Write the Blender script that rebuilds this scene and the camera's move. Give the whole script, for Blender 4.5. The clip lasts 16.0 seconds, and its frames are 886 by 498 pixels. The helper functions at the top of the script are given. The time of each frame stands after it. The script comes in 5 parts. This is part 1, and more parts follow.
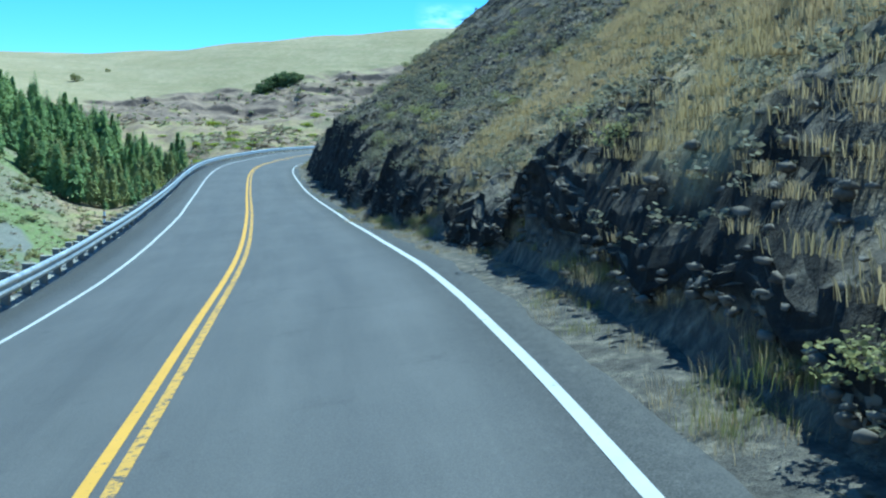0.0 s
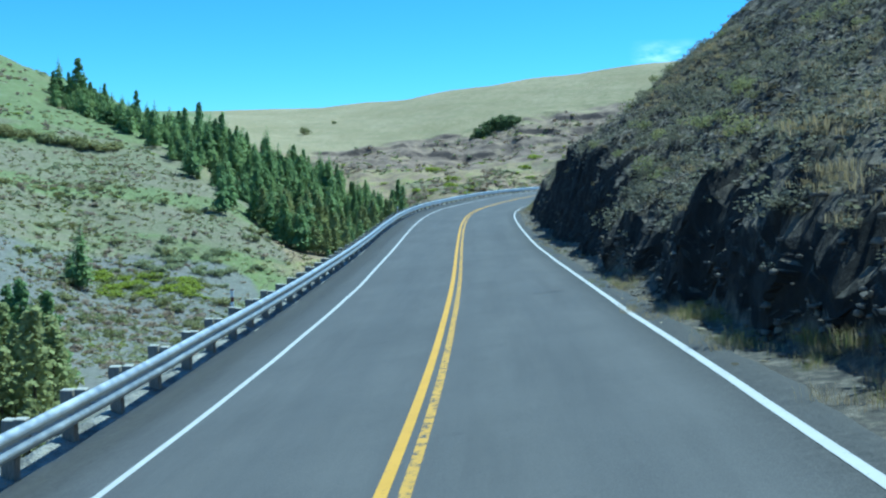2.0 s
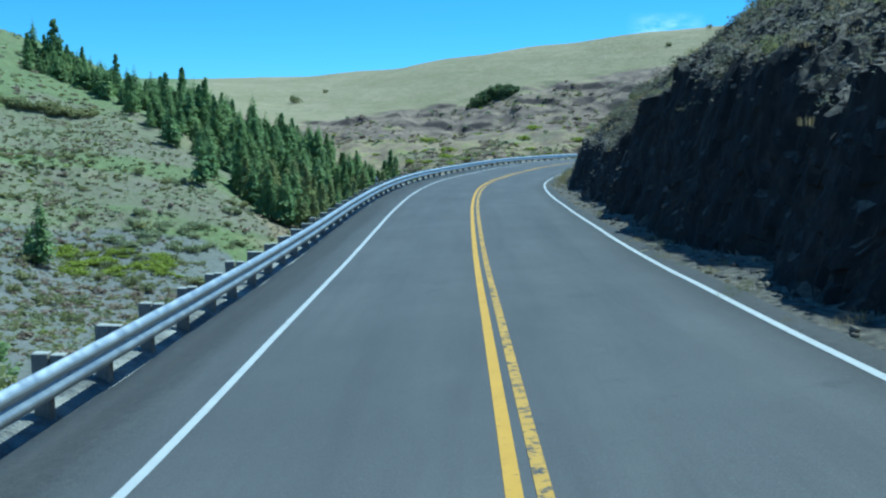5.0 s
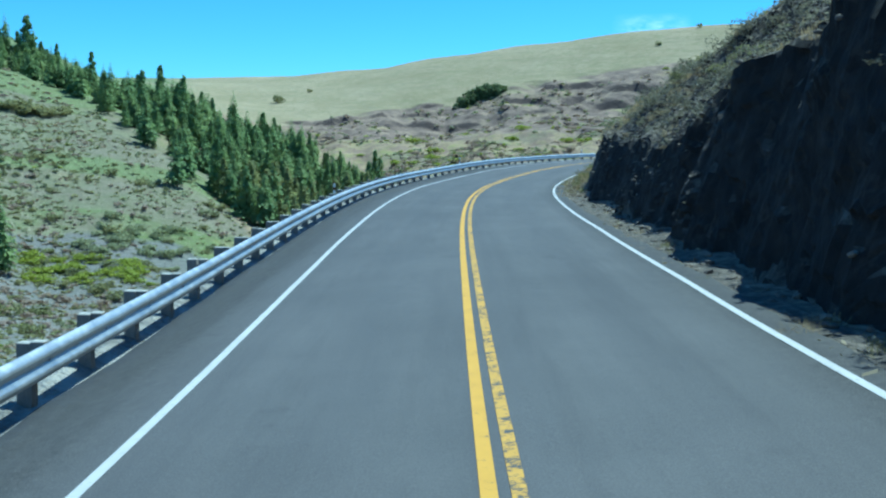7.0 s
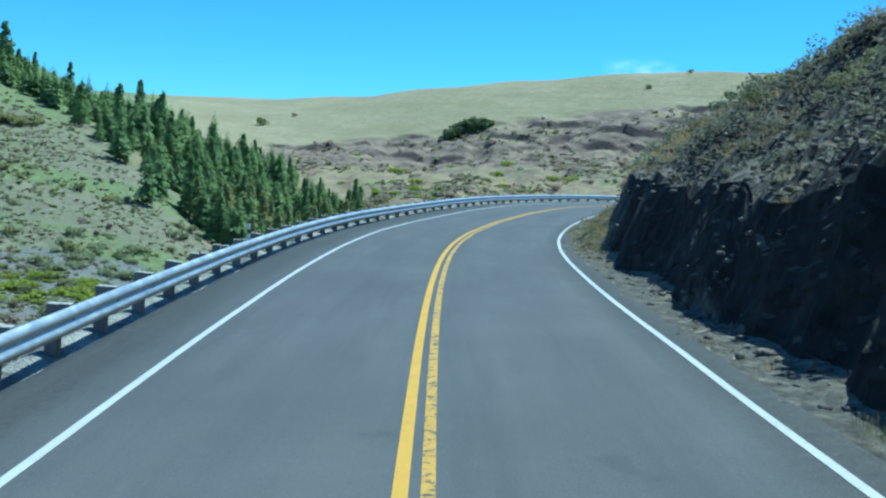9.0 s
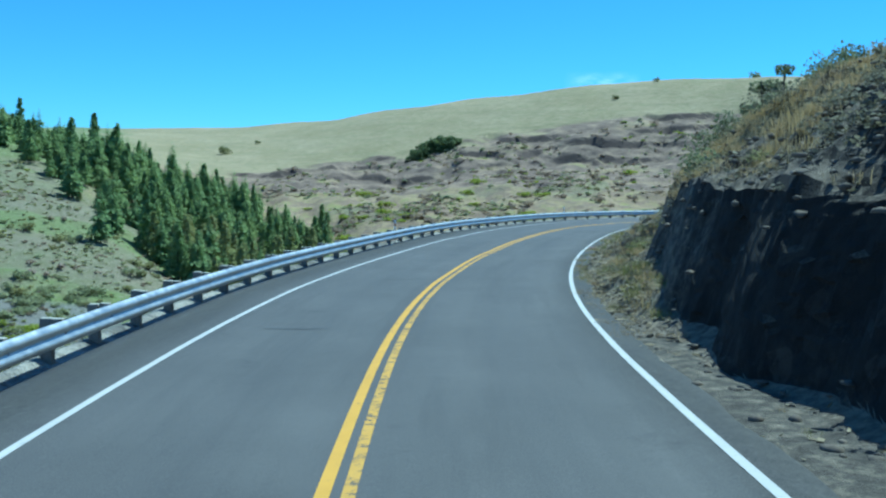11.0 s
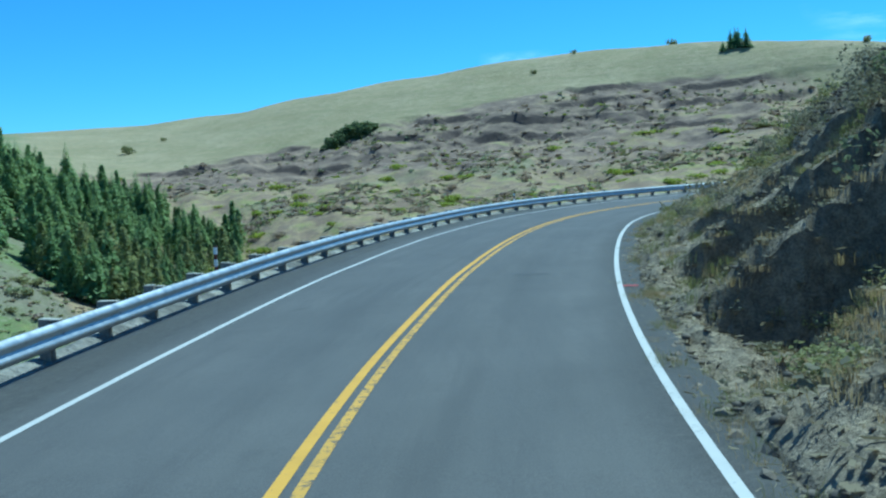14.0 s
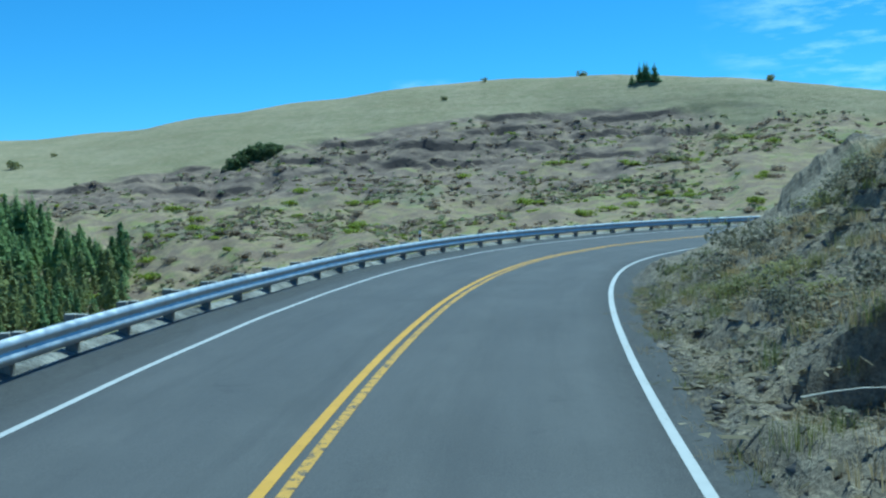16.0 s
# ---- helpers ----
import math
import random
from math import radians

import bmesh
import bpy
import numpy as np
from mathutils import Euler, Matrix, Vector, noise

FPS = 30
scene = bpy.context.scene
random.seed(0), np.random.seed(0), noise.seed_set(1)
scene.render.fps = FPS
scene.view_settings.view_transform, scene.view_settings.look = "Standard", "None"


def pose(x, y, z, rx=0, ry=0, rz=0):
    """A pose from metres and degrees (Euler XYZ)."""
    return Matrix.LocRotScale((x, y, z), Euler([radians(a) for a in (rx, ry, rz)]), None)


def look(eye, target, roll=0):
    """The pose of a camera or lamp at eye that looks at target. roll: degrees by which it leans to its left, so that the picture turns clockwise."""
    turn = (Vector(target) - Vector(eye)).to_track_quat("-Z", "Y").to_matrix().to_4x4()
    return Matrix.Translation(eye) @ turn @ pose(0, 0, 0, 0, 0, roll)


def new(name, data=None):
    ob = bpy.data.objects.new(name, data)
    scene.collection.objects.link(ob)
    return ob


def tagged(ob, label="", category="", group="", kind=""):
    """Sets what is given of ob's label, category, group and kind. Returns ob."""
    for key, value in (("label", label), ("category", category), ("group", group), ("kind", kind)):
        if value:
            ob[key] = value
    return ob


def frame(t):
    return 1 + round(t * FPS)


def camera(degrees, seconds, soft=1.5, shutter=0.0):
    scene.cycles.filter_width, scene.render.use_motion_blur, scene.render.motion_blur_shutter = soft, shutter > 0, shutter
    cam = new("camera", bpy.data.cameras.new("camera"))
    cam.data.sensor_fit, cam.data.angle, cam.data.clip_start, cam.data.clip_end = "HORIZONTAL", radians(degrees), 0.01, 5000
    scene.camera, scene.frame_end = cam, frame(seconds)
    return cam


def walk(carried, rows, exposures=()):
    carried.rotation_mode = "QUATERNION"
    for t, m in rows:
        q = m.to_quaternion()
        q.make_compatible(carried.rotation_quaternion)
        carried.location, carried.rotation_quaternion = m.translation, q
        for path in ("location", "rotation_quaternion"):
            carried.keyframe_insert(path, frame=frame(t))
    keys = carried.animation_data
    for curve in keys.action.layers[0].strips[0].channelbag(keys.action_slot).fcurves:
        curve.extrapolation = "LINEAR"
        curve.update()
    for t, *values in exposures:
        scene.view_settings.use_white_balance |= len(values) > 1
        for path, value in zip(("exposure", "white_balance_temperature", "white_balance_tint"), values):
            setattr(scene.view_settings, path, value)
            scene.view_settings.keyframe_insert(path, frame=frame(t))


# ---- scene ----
cam = camera(50.28, 16.0, soft=2.3)
# seconds, stops, kelvin, tint
EXPOSURES = [(0, 0.94, 4720, -19), (0.5, 0.86, 4720, -19), (1.0, 0.34, 4680, -19), (1.5, 0.68, 4720, -19), (2.0, 0.7, 4720, -19), (2.5, 0.06, 4680, -19), (3, 0.36, 4660, -19), (5, 0.46, 4660, -19), (7, 0.66, 4720, -19), (11, 0.58, 4740, -20), (13.5, 0.46, 4660, -21), (15, 0.32, 4660, -22), (16, 0.27, 4630, -22)]
PATH = [
    (0, (0.342, -20.103, 3.297), (2.399, -10.393, 2.083), 2.08),
    (0.5, (0.781, -16.446, 3.207), (2.206, -6.624, 1.979), 2.15),
    (1, (0.986, -12.410, 3.109), (1.724, -2.496, 2.024), 0.76),
    (1.5, (0.998, -8.255, 2.899), (1.151, 1.692, 1.887), 0.41),
    (2, (0.835, -4.072, 2.736), (0.604, 5.892, 1.922), -0.06),
    (2.5, (0.535, 0.067, 2.580), (-0.122, 9.998, 1.607), -0.66),
    (3, (0.308, 4.275, 2.344), (-0.283, 14.195, 1.227), -0.70),
    (3.5, (0.177, 8.478, 2.177), (-0.294, 18.402, 1.036), -0.09),
    (4, (0.009, 12.447, 1.997), (-0.264, 22.375, 0.833), -0.27),
    (6.5, (0.012, 29.730, 1.571), (-0.084, 39.681, 0.587), 0.75),
    (7, (0.103, 32.970, 1.532), (0.076, 42.910, 0.441), 0.39),
    (7.5, (0.179, 36.153, 1.498), (0.244, 46.109, 0.561), 0.11),
    (8, (0.310, 39.340, 1.466), (0.567, 49.308, 0.714), 2.08),
    (8.5, (0.443, 42.390, 1.513), (0.588, 52.359, 0.738), 3.80),
    (11, (1.422, 59.470, 1.655), (1.875, 69.446, 1.133), 0.72),
    (11.5, (1.669, 63.210, 1.706), (2.112, 73.185, 1.154), 1.63),
    (12, (1.974, 67.032, 1.708), (2.594, 76.987, 0.997), 0.95),
    (12.5, (2.340, 70.982, 1.780), (3.167, 80.924, 1.095), 0.04),
    (13, (2.791, 74.958, 1.793), (3.702, 84.891, 1.083), -0.34),
    (13.5, (3.286, 78.984, 1.811), (4.218, 88.927, 1.298), -1.62),
    (14, (3.836, 82.972, 1.889), (5.069, 92.871, 1.201), -2.79),
    (14.5, (4.555, 87.012, 1.962), (6.113, 96.870, 1.343), -1.50),
    (15, (5.376, 90.909, 2.023), (7.296, 100.711, 1.551), -1.37),
    (15.5, (6.140, 94.605, 2.042), (8.124, 104.398, 1.656), -0.81),
    (16, (7.097, 98.442, 2.116), (9.308, 108.184, 1.669), -1.33),
]
walk(cam, [(t, look(eye, target, roll)) for t, eye, target, roll in PATH], EXPOSURES)

# ---- world, sun ----
SUN_AZ, SUN_EL = radians(52), radians(63)     # azimuth to the right of +y
world = bpy.data.worlds.new("sky")
scene.world = world
world.use_nodes = True
wn, wl = world.node_tree.nodes, world.node_tree.links
wn.clear()
w_out, w_bg, w_sky = wn.new("ShaderNodeOutputWorld"), wn.new("ShaderNodeBackground"), wn.new("ShaderNodeTexSky")
w_sky.sky_type, w_sky.sun_disc = "NISHITA", False
w_sky.sun_elevation, w_sky.sun_rotation = SUN_EL, SUN_AZ
w_sky.altitude, w_sky.air_density, w_sky.dust_density, w_sky.ozone_density = 1200, 1.0, 0.15, 5.0
w_bg.inputs["Strength"].default_value = 0.085


def sky_node(kind, **values):
    x = wn.new("ShaderNode" + kind)
    for key, v in values.items():
        x.inputs[key].default_value = v
    return x


def sky_mix(fac, a, b, how="MIX"):
    x = wn.new("ShaderNodeMix")
    x.data_type, x.blend_type = "RGBA", how
    for value, where in ((fac, 0), (a, 6), (b, 7)):
        if isinstance(value, (int, float)):
            x.inputs[where].default_value = value
        elif isinstance(value, tuple):
            x.inputs[where].default_value = (*value, 1)
        else:
            wl.new(value, x.inputs[where])
    return x.outputs[2]


def cloud_field(az, el, inner, outer, stretch, scale, low, high, flat=None):
    """A fading field of thin cloud round one direction of the sky."""
    d = Vector((math.sin(radians(az)) * math.cos(radians(el)), math.cos(radians(az)) * math.cos(radians(el)), math.sin(radians(el))))
    co = wn.new("ShaderNodeTexCoord").outputs["Generated"]
    dot = wn.new("ShaderNodeVectorMath")
    dot.operation, dot.inputs[1].default_value = "DOT_PRODUCT", d
    wl.new(co, dot.inputs[0])
    near = sky_node("MapRange")
    near.inputs["From Min"].default_value, near.inputs["From Max"].default_value = math.cos(radians(outer)), math.cos(radians(inner))
    wl.new(dot.outputs["Value"], near.inputs["Value"])
    mp = sky_node("Mapping", Scale=stretch, Rotation=(0, radians(-18), 0))
    wl.new(co, mp.inputs["Vector"])
    tex = sky_node("TexNoise", Scale=scale, Detail=6.0, Roughness=0.6)
    wl.new(mp.outputs[0], tex.inputs["Vector"])
    thick = sky_node("MapRange")
    thick.inputs["From Min"].default_value, thick.inputs["From Max"].default_value = low, high
    wl.new(tex.outputs["Fac"], thick.inputs["Value"])
    both = wn.new("ShaderNodeMath")
    both.operation = "MULTIPLY"
    wl.new(near.outputs[0], both.inputs[0])
    wl.new(thick.outputs[0], both.inputs[1])
    if not flat:
        return both.outputs[0]
    up = wn.new("ShaderNodeSeparateXYZ")
    wl.new(co, up.inputs[0])
    band = sky_node("MapRange")
    band.inputs["From Min"].default_value, band.inputs["From Max"].default_value = flat
    wl.new(up.outputs["Z"], band.inputs["Value"])
    cut = wn.new("ShaderNodeMath")
    cut.operation = "MULTIPLY"
    wl.new(both.outputs[0], cut.inputs[0])
    wl.new(band.outputs[0], cut.inputs[1])
    return cut.outputs[0]


sky = sky_mix(1.0, w_sky.outputs[0], (0.68, 0.98, 1.21), "MULTIPLY")
sky = sky_mix(cloud_field(37, 10.5, 2, 9, (3, 3, 14), 5.0, 0.46, 0.8), sky, (6.5, 8.4, 9.6))
sky = sky_mix(cloud_field(12.0, 6.9, 0.7, 2.3, (6, 6, 16), 9.0, 0.34, 0.86, (0.134, 0.120)), sky, (7.0, 8.6, 9.4))
wl.new(sky, w_bg.inputs["Color"])
wl.new(w_bg.outputs[0], w_out.inputs["Surface"])

sun = new("sun", bpy.data.lights.new("sun", "SUN"))
sun.data.energy, sun.data.angle, sun.data.color = 4.0, radians(0.53), (1.0, 0.95, 0.86)
to_sun = Vector((math.sin(SUN_AZ) * math.cos(SUN_EL), math.cos(SUN_AZ) * math.cos(SUN_EL), math.sin(SUN_EL)))
sun.matrix_world = look(to_sun * 100, (0, 0, 0))


# ---- materials ----
def material(name, rough=0.9, metal=0.0):
    m = bpy.data.materials.new(name)
    m.use_nodes = True
    b = m.node_tree.nodes["Principled BSDF"]
    b.inputs["Roughness"].default_value, b.inputs["Metallic"].default_value = rough, metal
    b.inputs["Specular IOR Level"].default_value = 0.25
    return m, m.node_tree.nodes, m.node_tree.links, b


def node(n, kind, **values):
    x = n.new("ShaderNode" + kind)
    for key, v in values.items():
        x.inputs[key].default_value = v
    return x


def coords(n, l, scale=(1, 1, 1)):
    g = n.new("ShaderNodeNewGeometry")
    mp = n.new("ShaderNodeMapping")
    mp.inputs["Scale"].default_value = scale
    l.new(g.outputs["Position"], mp.inputs["Vector"])
    return mp.outputs[0]


def noise_of(n, l, co, scale, detail=4.0, rough=0.6):
    x = node(n, "TexNoise", Scale=scale, Detail=detail, Roughness=rough)
    l.new(co, x.inputs["Vector"])
    return x.outputs["Fac"]


def ramp(n, l, fac, *stops):
    r = n.new("ShaderNodeValToRGB")
    e = r.color_ramp.elements
    while len(e) < len(stops):
        e.new(0.5)
    for k, (at, c) in zip(e, stops):
        k.position, k.color = at, (*((c,) * 3 if isinstance(c, (int, float)) else c), 1)
    l.new(fac, r.inputs[0])
    return r.outputs[0]


def mix(n, l, fac, a, b, how="MIX"):
    x = n.new("ShaderNodeMix")
    x.data_type, x.blend_type = "RGBA", how
    for value, where in ((fac, 0), (a, 6), (b, 7)):
        if isinstance(value, (int, float)):
            x.inputs[where].default_value = value
        elif isinstance(value, tuple):
            x.inputs[where].default_value = (*value, 1)
        else:
            l.new(value, x.inputs[where])
    return x.outputs[2]


def bump(n, l, b, height, strength, distance):
    x = node(n, "Bump", Strength=strength, Distance=distance)
    l.new(height, x.inputs["Height"])
    l.new(x.outputs[0], b.inputs["Normal"])


def attribute(n, name):
    a = n.new("ShaderNodeAttribute")
    a.attribute_name = name
    return a.outputs["Fac"]


def random_of(n):
    return n.new("ShaderNodeObjectInfo").outputs["Random"]


def asphalt_material():
    m, n, l, b = material("asphalt", 0.82)
    co = coords(n, l)
    fine = noise_of(n, l, co, 60, 3)
    broad = noise_of(n, l, co, 0.35, 5)
    streak = noise_of(n, l, coords(n, l, (0.9, 0.08, 1)), 1.6, 4)
    c = ramp(n, l, broad, (0.3, (0.078, 0.075, 0.075)), (0.7, (0.108, 0.103, 0.101)))
    lane = attribute(n, "across")                # metres from the middle: wheel tracks are polished paler, the oil strip between them darker
    wob = n.new("ShaderNodeMath")
    wob.operation = "MULTIPLY_ADD"
    l.new(noise_of(n, l, co, 0.25, 3), wob.inputs[0])
    wob.inputs[1].default_value = 0.5
    l.new(lane, wob.inputs[2])
    wave = n.new("ShaderNodeMath")
    wave.operation = "SINE"
    k = n.new("ShaderNodeMath")
    k.operation = "MULTIPLY"
    k.inputs[1].default_value = 3.45
    l.new(wob.outputs[0], k.inputs[0])
    l.new(k.outputs[0], wave.inputs[0])
    tone = n.new("ShaderNodeMath")
    tone.operation = "MULTIPLY_ADD"
    l.new(wave.outputs[0], tone.inputs[0])
    tone.inputs[1].default_value, tone.inputs[2].default_value = 0.5, 0.5
    c = mix(n, l, ramp(n, l, tone.outputs[0], (0.1, 0.0), (0.9, 0.35)), c, (0.074, 0.072, 0.075))
    side = n.new("ShaderNodeMath")
    side.operation = "ABSOLUTE"
    l.new(wob.outputs[0], side.inputs[0])
    margin = node(n, "MapRange", **{"From Min": 3.3, "From Max": 4.05})
    l.new(side.outputs[0], margin.inputs["Value"])
    gravel = ramp(n, l, noise_of(n, l, co, 7, 5, 0.75), (0.38, (0.038, 0.036, 0.036)), (0.62, (0.06, 0.057, 0.054)), (0.8, (0.16, 0.146, 0.127)))
    c = mix(n, l, margin.outputs[0], c, gravel)
    c = mix(n, l, ramp(n, l, streak, (0.5, 0.0), (0.72, 0.5)), c, (0.075, 0.073, 0.075))
    c = mix(n, l, ramp(n, l, fine, (0.4, 0.0), (0.75, 0.4)), c, (0.21, 0.2, 0.19))
    lie = n.new("ShaderNodeCombineXYZ")
    l.new(lane, lie.inputs[0])
    l.new(attribute(n, "along"), lie.inputs[1])
    fit = n.new("ShaderNodeMapping")
    fit.inputs["Scale"].default_value = (0.75, 0.05, 1)
    l.new(lie.outputs[0], fit.inputs["Vector"])
    run = noise_of(n, l, fit.outputs[0], 1.4, 6, 0.7)
    c = mix(n, l, ramp(n, l, run, (0.36, 0.35), (0.5, 0.0)), c, (0.064, 0.062, 0.064))
    c = mix(n, l, ramp(n, l, run, (0.54, 0.0), (0.68, 0.22)), c, (0.145, 0.138, 0.134))
    blot = noise_of(n, l, co, 0.9, 5, 0.7)
    c = mix(n, l, ramp(n, l, blot, (0.62, 0.0), (0.74, 0.45)), c, (0.052, 0.05, 0.052))
    l.new(c, b.inputs["Base Color"])
    bump(n, l, b, fine, 0.3, 0.01)
    return m


def paint_material(name, colour, wear, chips=9):
    m, n, l, b = material(name, 0.7)
    co = coords(n, l)
    spots = noise_of(n, l, co, chips, 6, 0.75)
    c = mix(n, l, ramp(n, l, noise_of(n, l, co, 2.0, 4), (0.35, 0.0), (0.7, 0.4)), colour, tuple(v * 0.72 for v in colour))
    c = mix(n, l, ramp(n, l, spots, (wear, 0.0), (wear + 0.1, 1.0)), c, (0.08, 0.08, 0.08))
    l.new(c, b.inputs["Base Color"])
    return m


def ground_material():
    """Hill grass, basalt rim, scrub and green hollows, by three masks kept on the mesh."""
    m, n, l, b = material("hill_ground", 0.95)
    co = coords(n, l)
    big, mid, small = noise_of(n, l, co, 0.02, 6, 0.62), noise_of(n, l, co, 0.11, 5, 0.65), noise_of(n, l, co, 0.7, 5, 0.7)
    band = noise_of(n, l, coords(n, l, (0.25, 0.25, 3)), 0.12, 5, 0.65)
    contour = noise_of(n, l, coords(n, l, (0.5, 0.5, 9)), 0.035, 6, 0.7)
    blob = noise_of(n, l, coords(n, l, (1, 1, 1.6)), 0.1, 4, 0.6)
    grass = ramp(n, l, big, (0.32, (0.28, 0.228, 0.125)), (0.5, (0.355, 0.285, 0.17)), (0.68, (0.42, 0.335, 0.215)))
    grass = mix(n, l, ramp(n, l, contour, (0.46, 0.0), (0.6, 0.55)), grass, (0.255, 0.218, 0.125))
    grass = mix(n, l, ramp(n, l, band, (0.42, 0.0), (0.7, 0.45)), grass, (0.27, 0.24, 0.12))
    grass = mix(n, l, ramp(n, l, blob, (0.5, 0.0), (0.66, 0.4)), grass, (0.25, 0.235, 0.115))
    fleck = noise_of(n, l, coords(n, l, (1, 1, 3)), 0.22, 5, 0.75)
    grass = mix(n, l, ramp(n, l, fleck, (0.5, 0.0), (0.64, 0.55)), grass, (0.2, 0.18, 0.095))
    grass = mix(n, l, ramp(n, l, fleck, (0.34, 0.45), (0.45, 0.0)), grass, (0.47, 0.39, 0.26))
    grass = mix(n, l, ramp(n, l, small, (0.45, 0.0), (0.7, 0.4)), grass, (0.235, 0.2, 0.1))
    # scrub: tan ground, purple-brown and yellow-green patches
    patch = noise_of(n, l, co, 0.3, 5, 0.7)
    scrub = ramp(n, l, mid, (0.3, (0.24, 0.185, 0.1)), (0.5, (0.325, 0.245, 0.138)), (0.72, (0.41, 0.32, 0.185)))
    scrub = mix(n, l, ramp(n, l, blob, (0.49, 0.0), (0.58, 0.75)), scrub, (0.235, 0.162, 0.122))
    scrub = mix(n, l, ramp(n, l, blob, (0.36, 0.8), (0.46, 0.0)), scrub, (0.285, 0.28, 0.1))
    scrub = mix(n, l, ramp(n, l, patch, (0.5, 0.0), (0.6, 0.6)), scrub, (0.2, 0.15, 0.11))
    scrub = mix(n, l, ramp(n, l, small, (0.5, 0.0), (0.68, 0.45)), scrub, (0.19, 0.165, 0.1))
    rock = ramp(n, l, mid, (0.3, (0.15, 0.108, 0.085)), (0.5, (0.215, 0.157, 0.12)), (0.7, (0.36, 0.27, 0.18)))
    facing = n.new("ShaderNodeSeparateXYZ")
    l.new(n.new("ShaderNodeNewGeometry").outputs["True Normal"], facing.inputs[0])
    # steep ledges darkened by slope: bare basalt, with their shade put into the colour
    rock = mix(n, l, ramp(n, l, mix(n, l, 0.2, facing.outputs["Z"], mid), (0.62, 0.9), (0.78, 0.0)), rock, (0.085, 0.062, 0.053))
    # valley slope: meadow green, grey-brown brush belts, pale dry ground
    green = ramp(n, l, mid, (0.3, (0.145, 0.17, 0.073)), (0.5, (0.2, 0.215, 0.103)), (0.7, (0.265, 0.262, 0.14)))
    belt = noise_of(n, l, coords(n, l, (0.6, 0.6, 2.5)), 0.045, 6, 0.7)
    green = mix(n, l, ramp(n, l, belt, (0.43, 0.0), (0.54, 0.85)), green, (0.215, 0.178, 0.13))
    green = mix(n, l, ramp(n, l, big, (0.5, 0.0), (0.6, 0.85)), green, (0.165, 0.21, 0.068))
    green = mix(n, l, ramp(n, l, mix(n, l, 0.45, attribute(n, "belt"), belt), (0.42, 0.0), (0.6, 0.65)), green, (0.215, 0.188, 0.13))
    green = mix(n, l, ramp(n, l, mix(n, l, 0.4, attribute(n, "meadow"), blob), (0.45, 0.0), (0.62, 0.9)), green, (0.18, 0.215, 0.085))
    scree = ramp(n, l, small, (0.35, (0.13, 0.125, 0.118)), (0.65, (0.22, 0.21, 0.195)))
    green = mix(n, l, ramp(n, l, patch, (0.5, 0.0), (0.58, 0.6)), green, (0.17, 0.165, 0.085))
    green = mix(n, l, ramp(n, l, patch, (0.36, 0.5), (0.44, 0.0)), green, (0.30, 0.275, 0.185))
    green = mix(n, l, ramp(n, l, small, (0.5, 0.0), (0.66, 0.55)), green, (0.14, 0.14, 0.07))
    soft = lambda name: ramp(n, l, mix(n, l, 0.35, attribute(n, name), mid), (0.36, 0.0), (0.56, 1.0))
    c = mix(n, l, soft("scrub"), grass, scrub)
    c = mix(n, l, soft("green"), c, green)
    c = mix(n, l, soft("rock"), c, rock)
    c = mix(n, l, ramp(n, l, mix(n, l, 0.5, attribute(n, "scree"), belt), (0.62, 0.0), (0.72, 0.85)), c, scree)
    c = mix(n, l, attribute(n, "gravel"), c, mix(n, l, ramp(n, l, small, (0.4, 0.0), (0.6, 1.0)), (0.14, 0.133, 0.122), (0.34, 0.32, 0.285)))
    l.new(c, b.inputs["Base Color"])
    bump(n, l, b, mix(n, l, 0.5, mid, small), 0.8, 1.6)
    return m


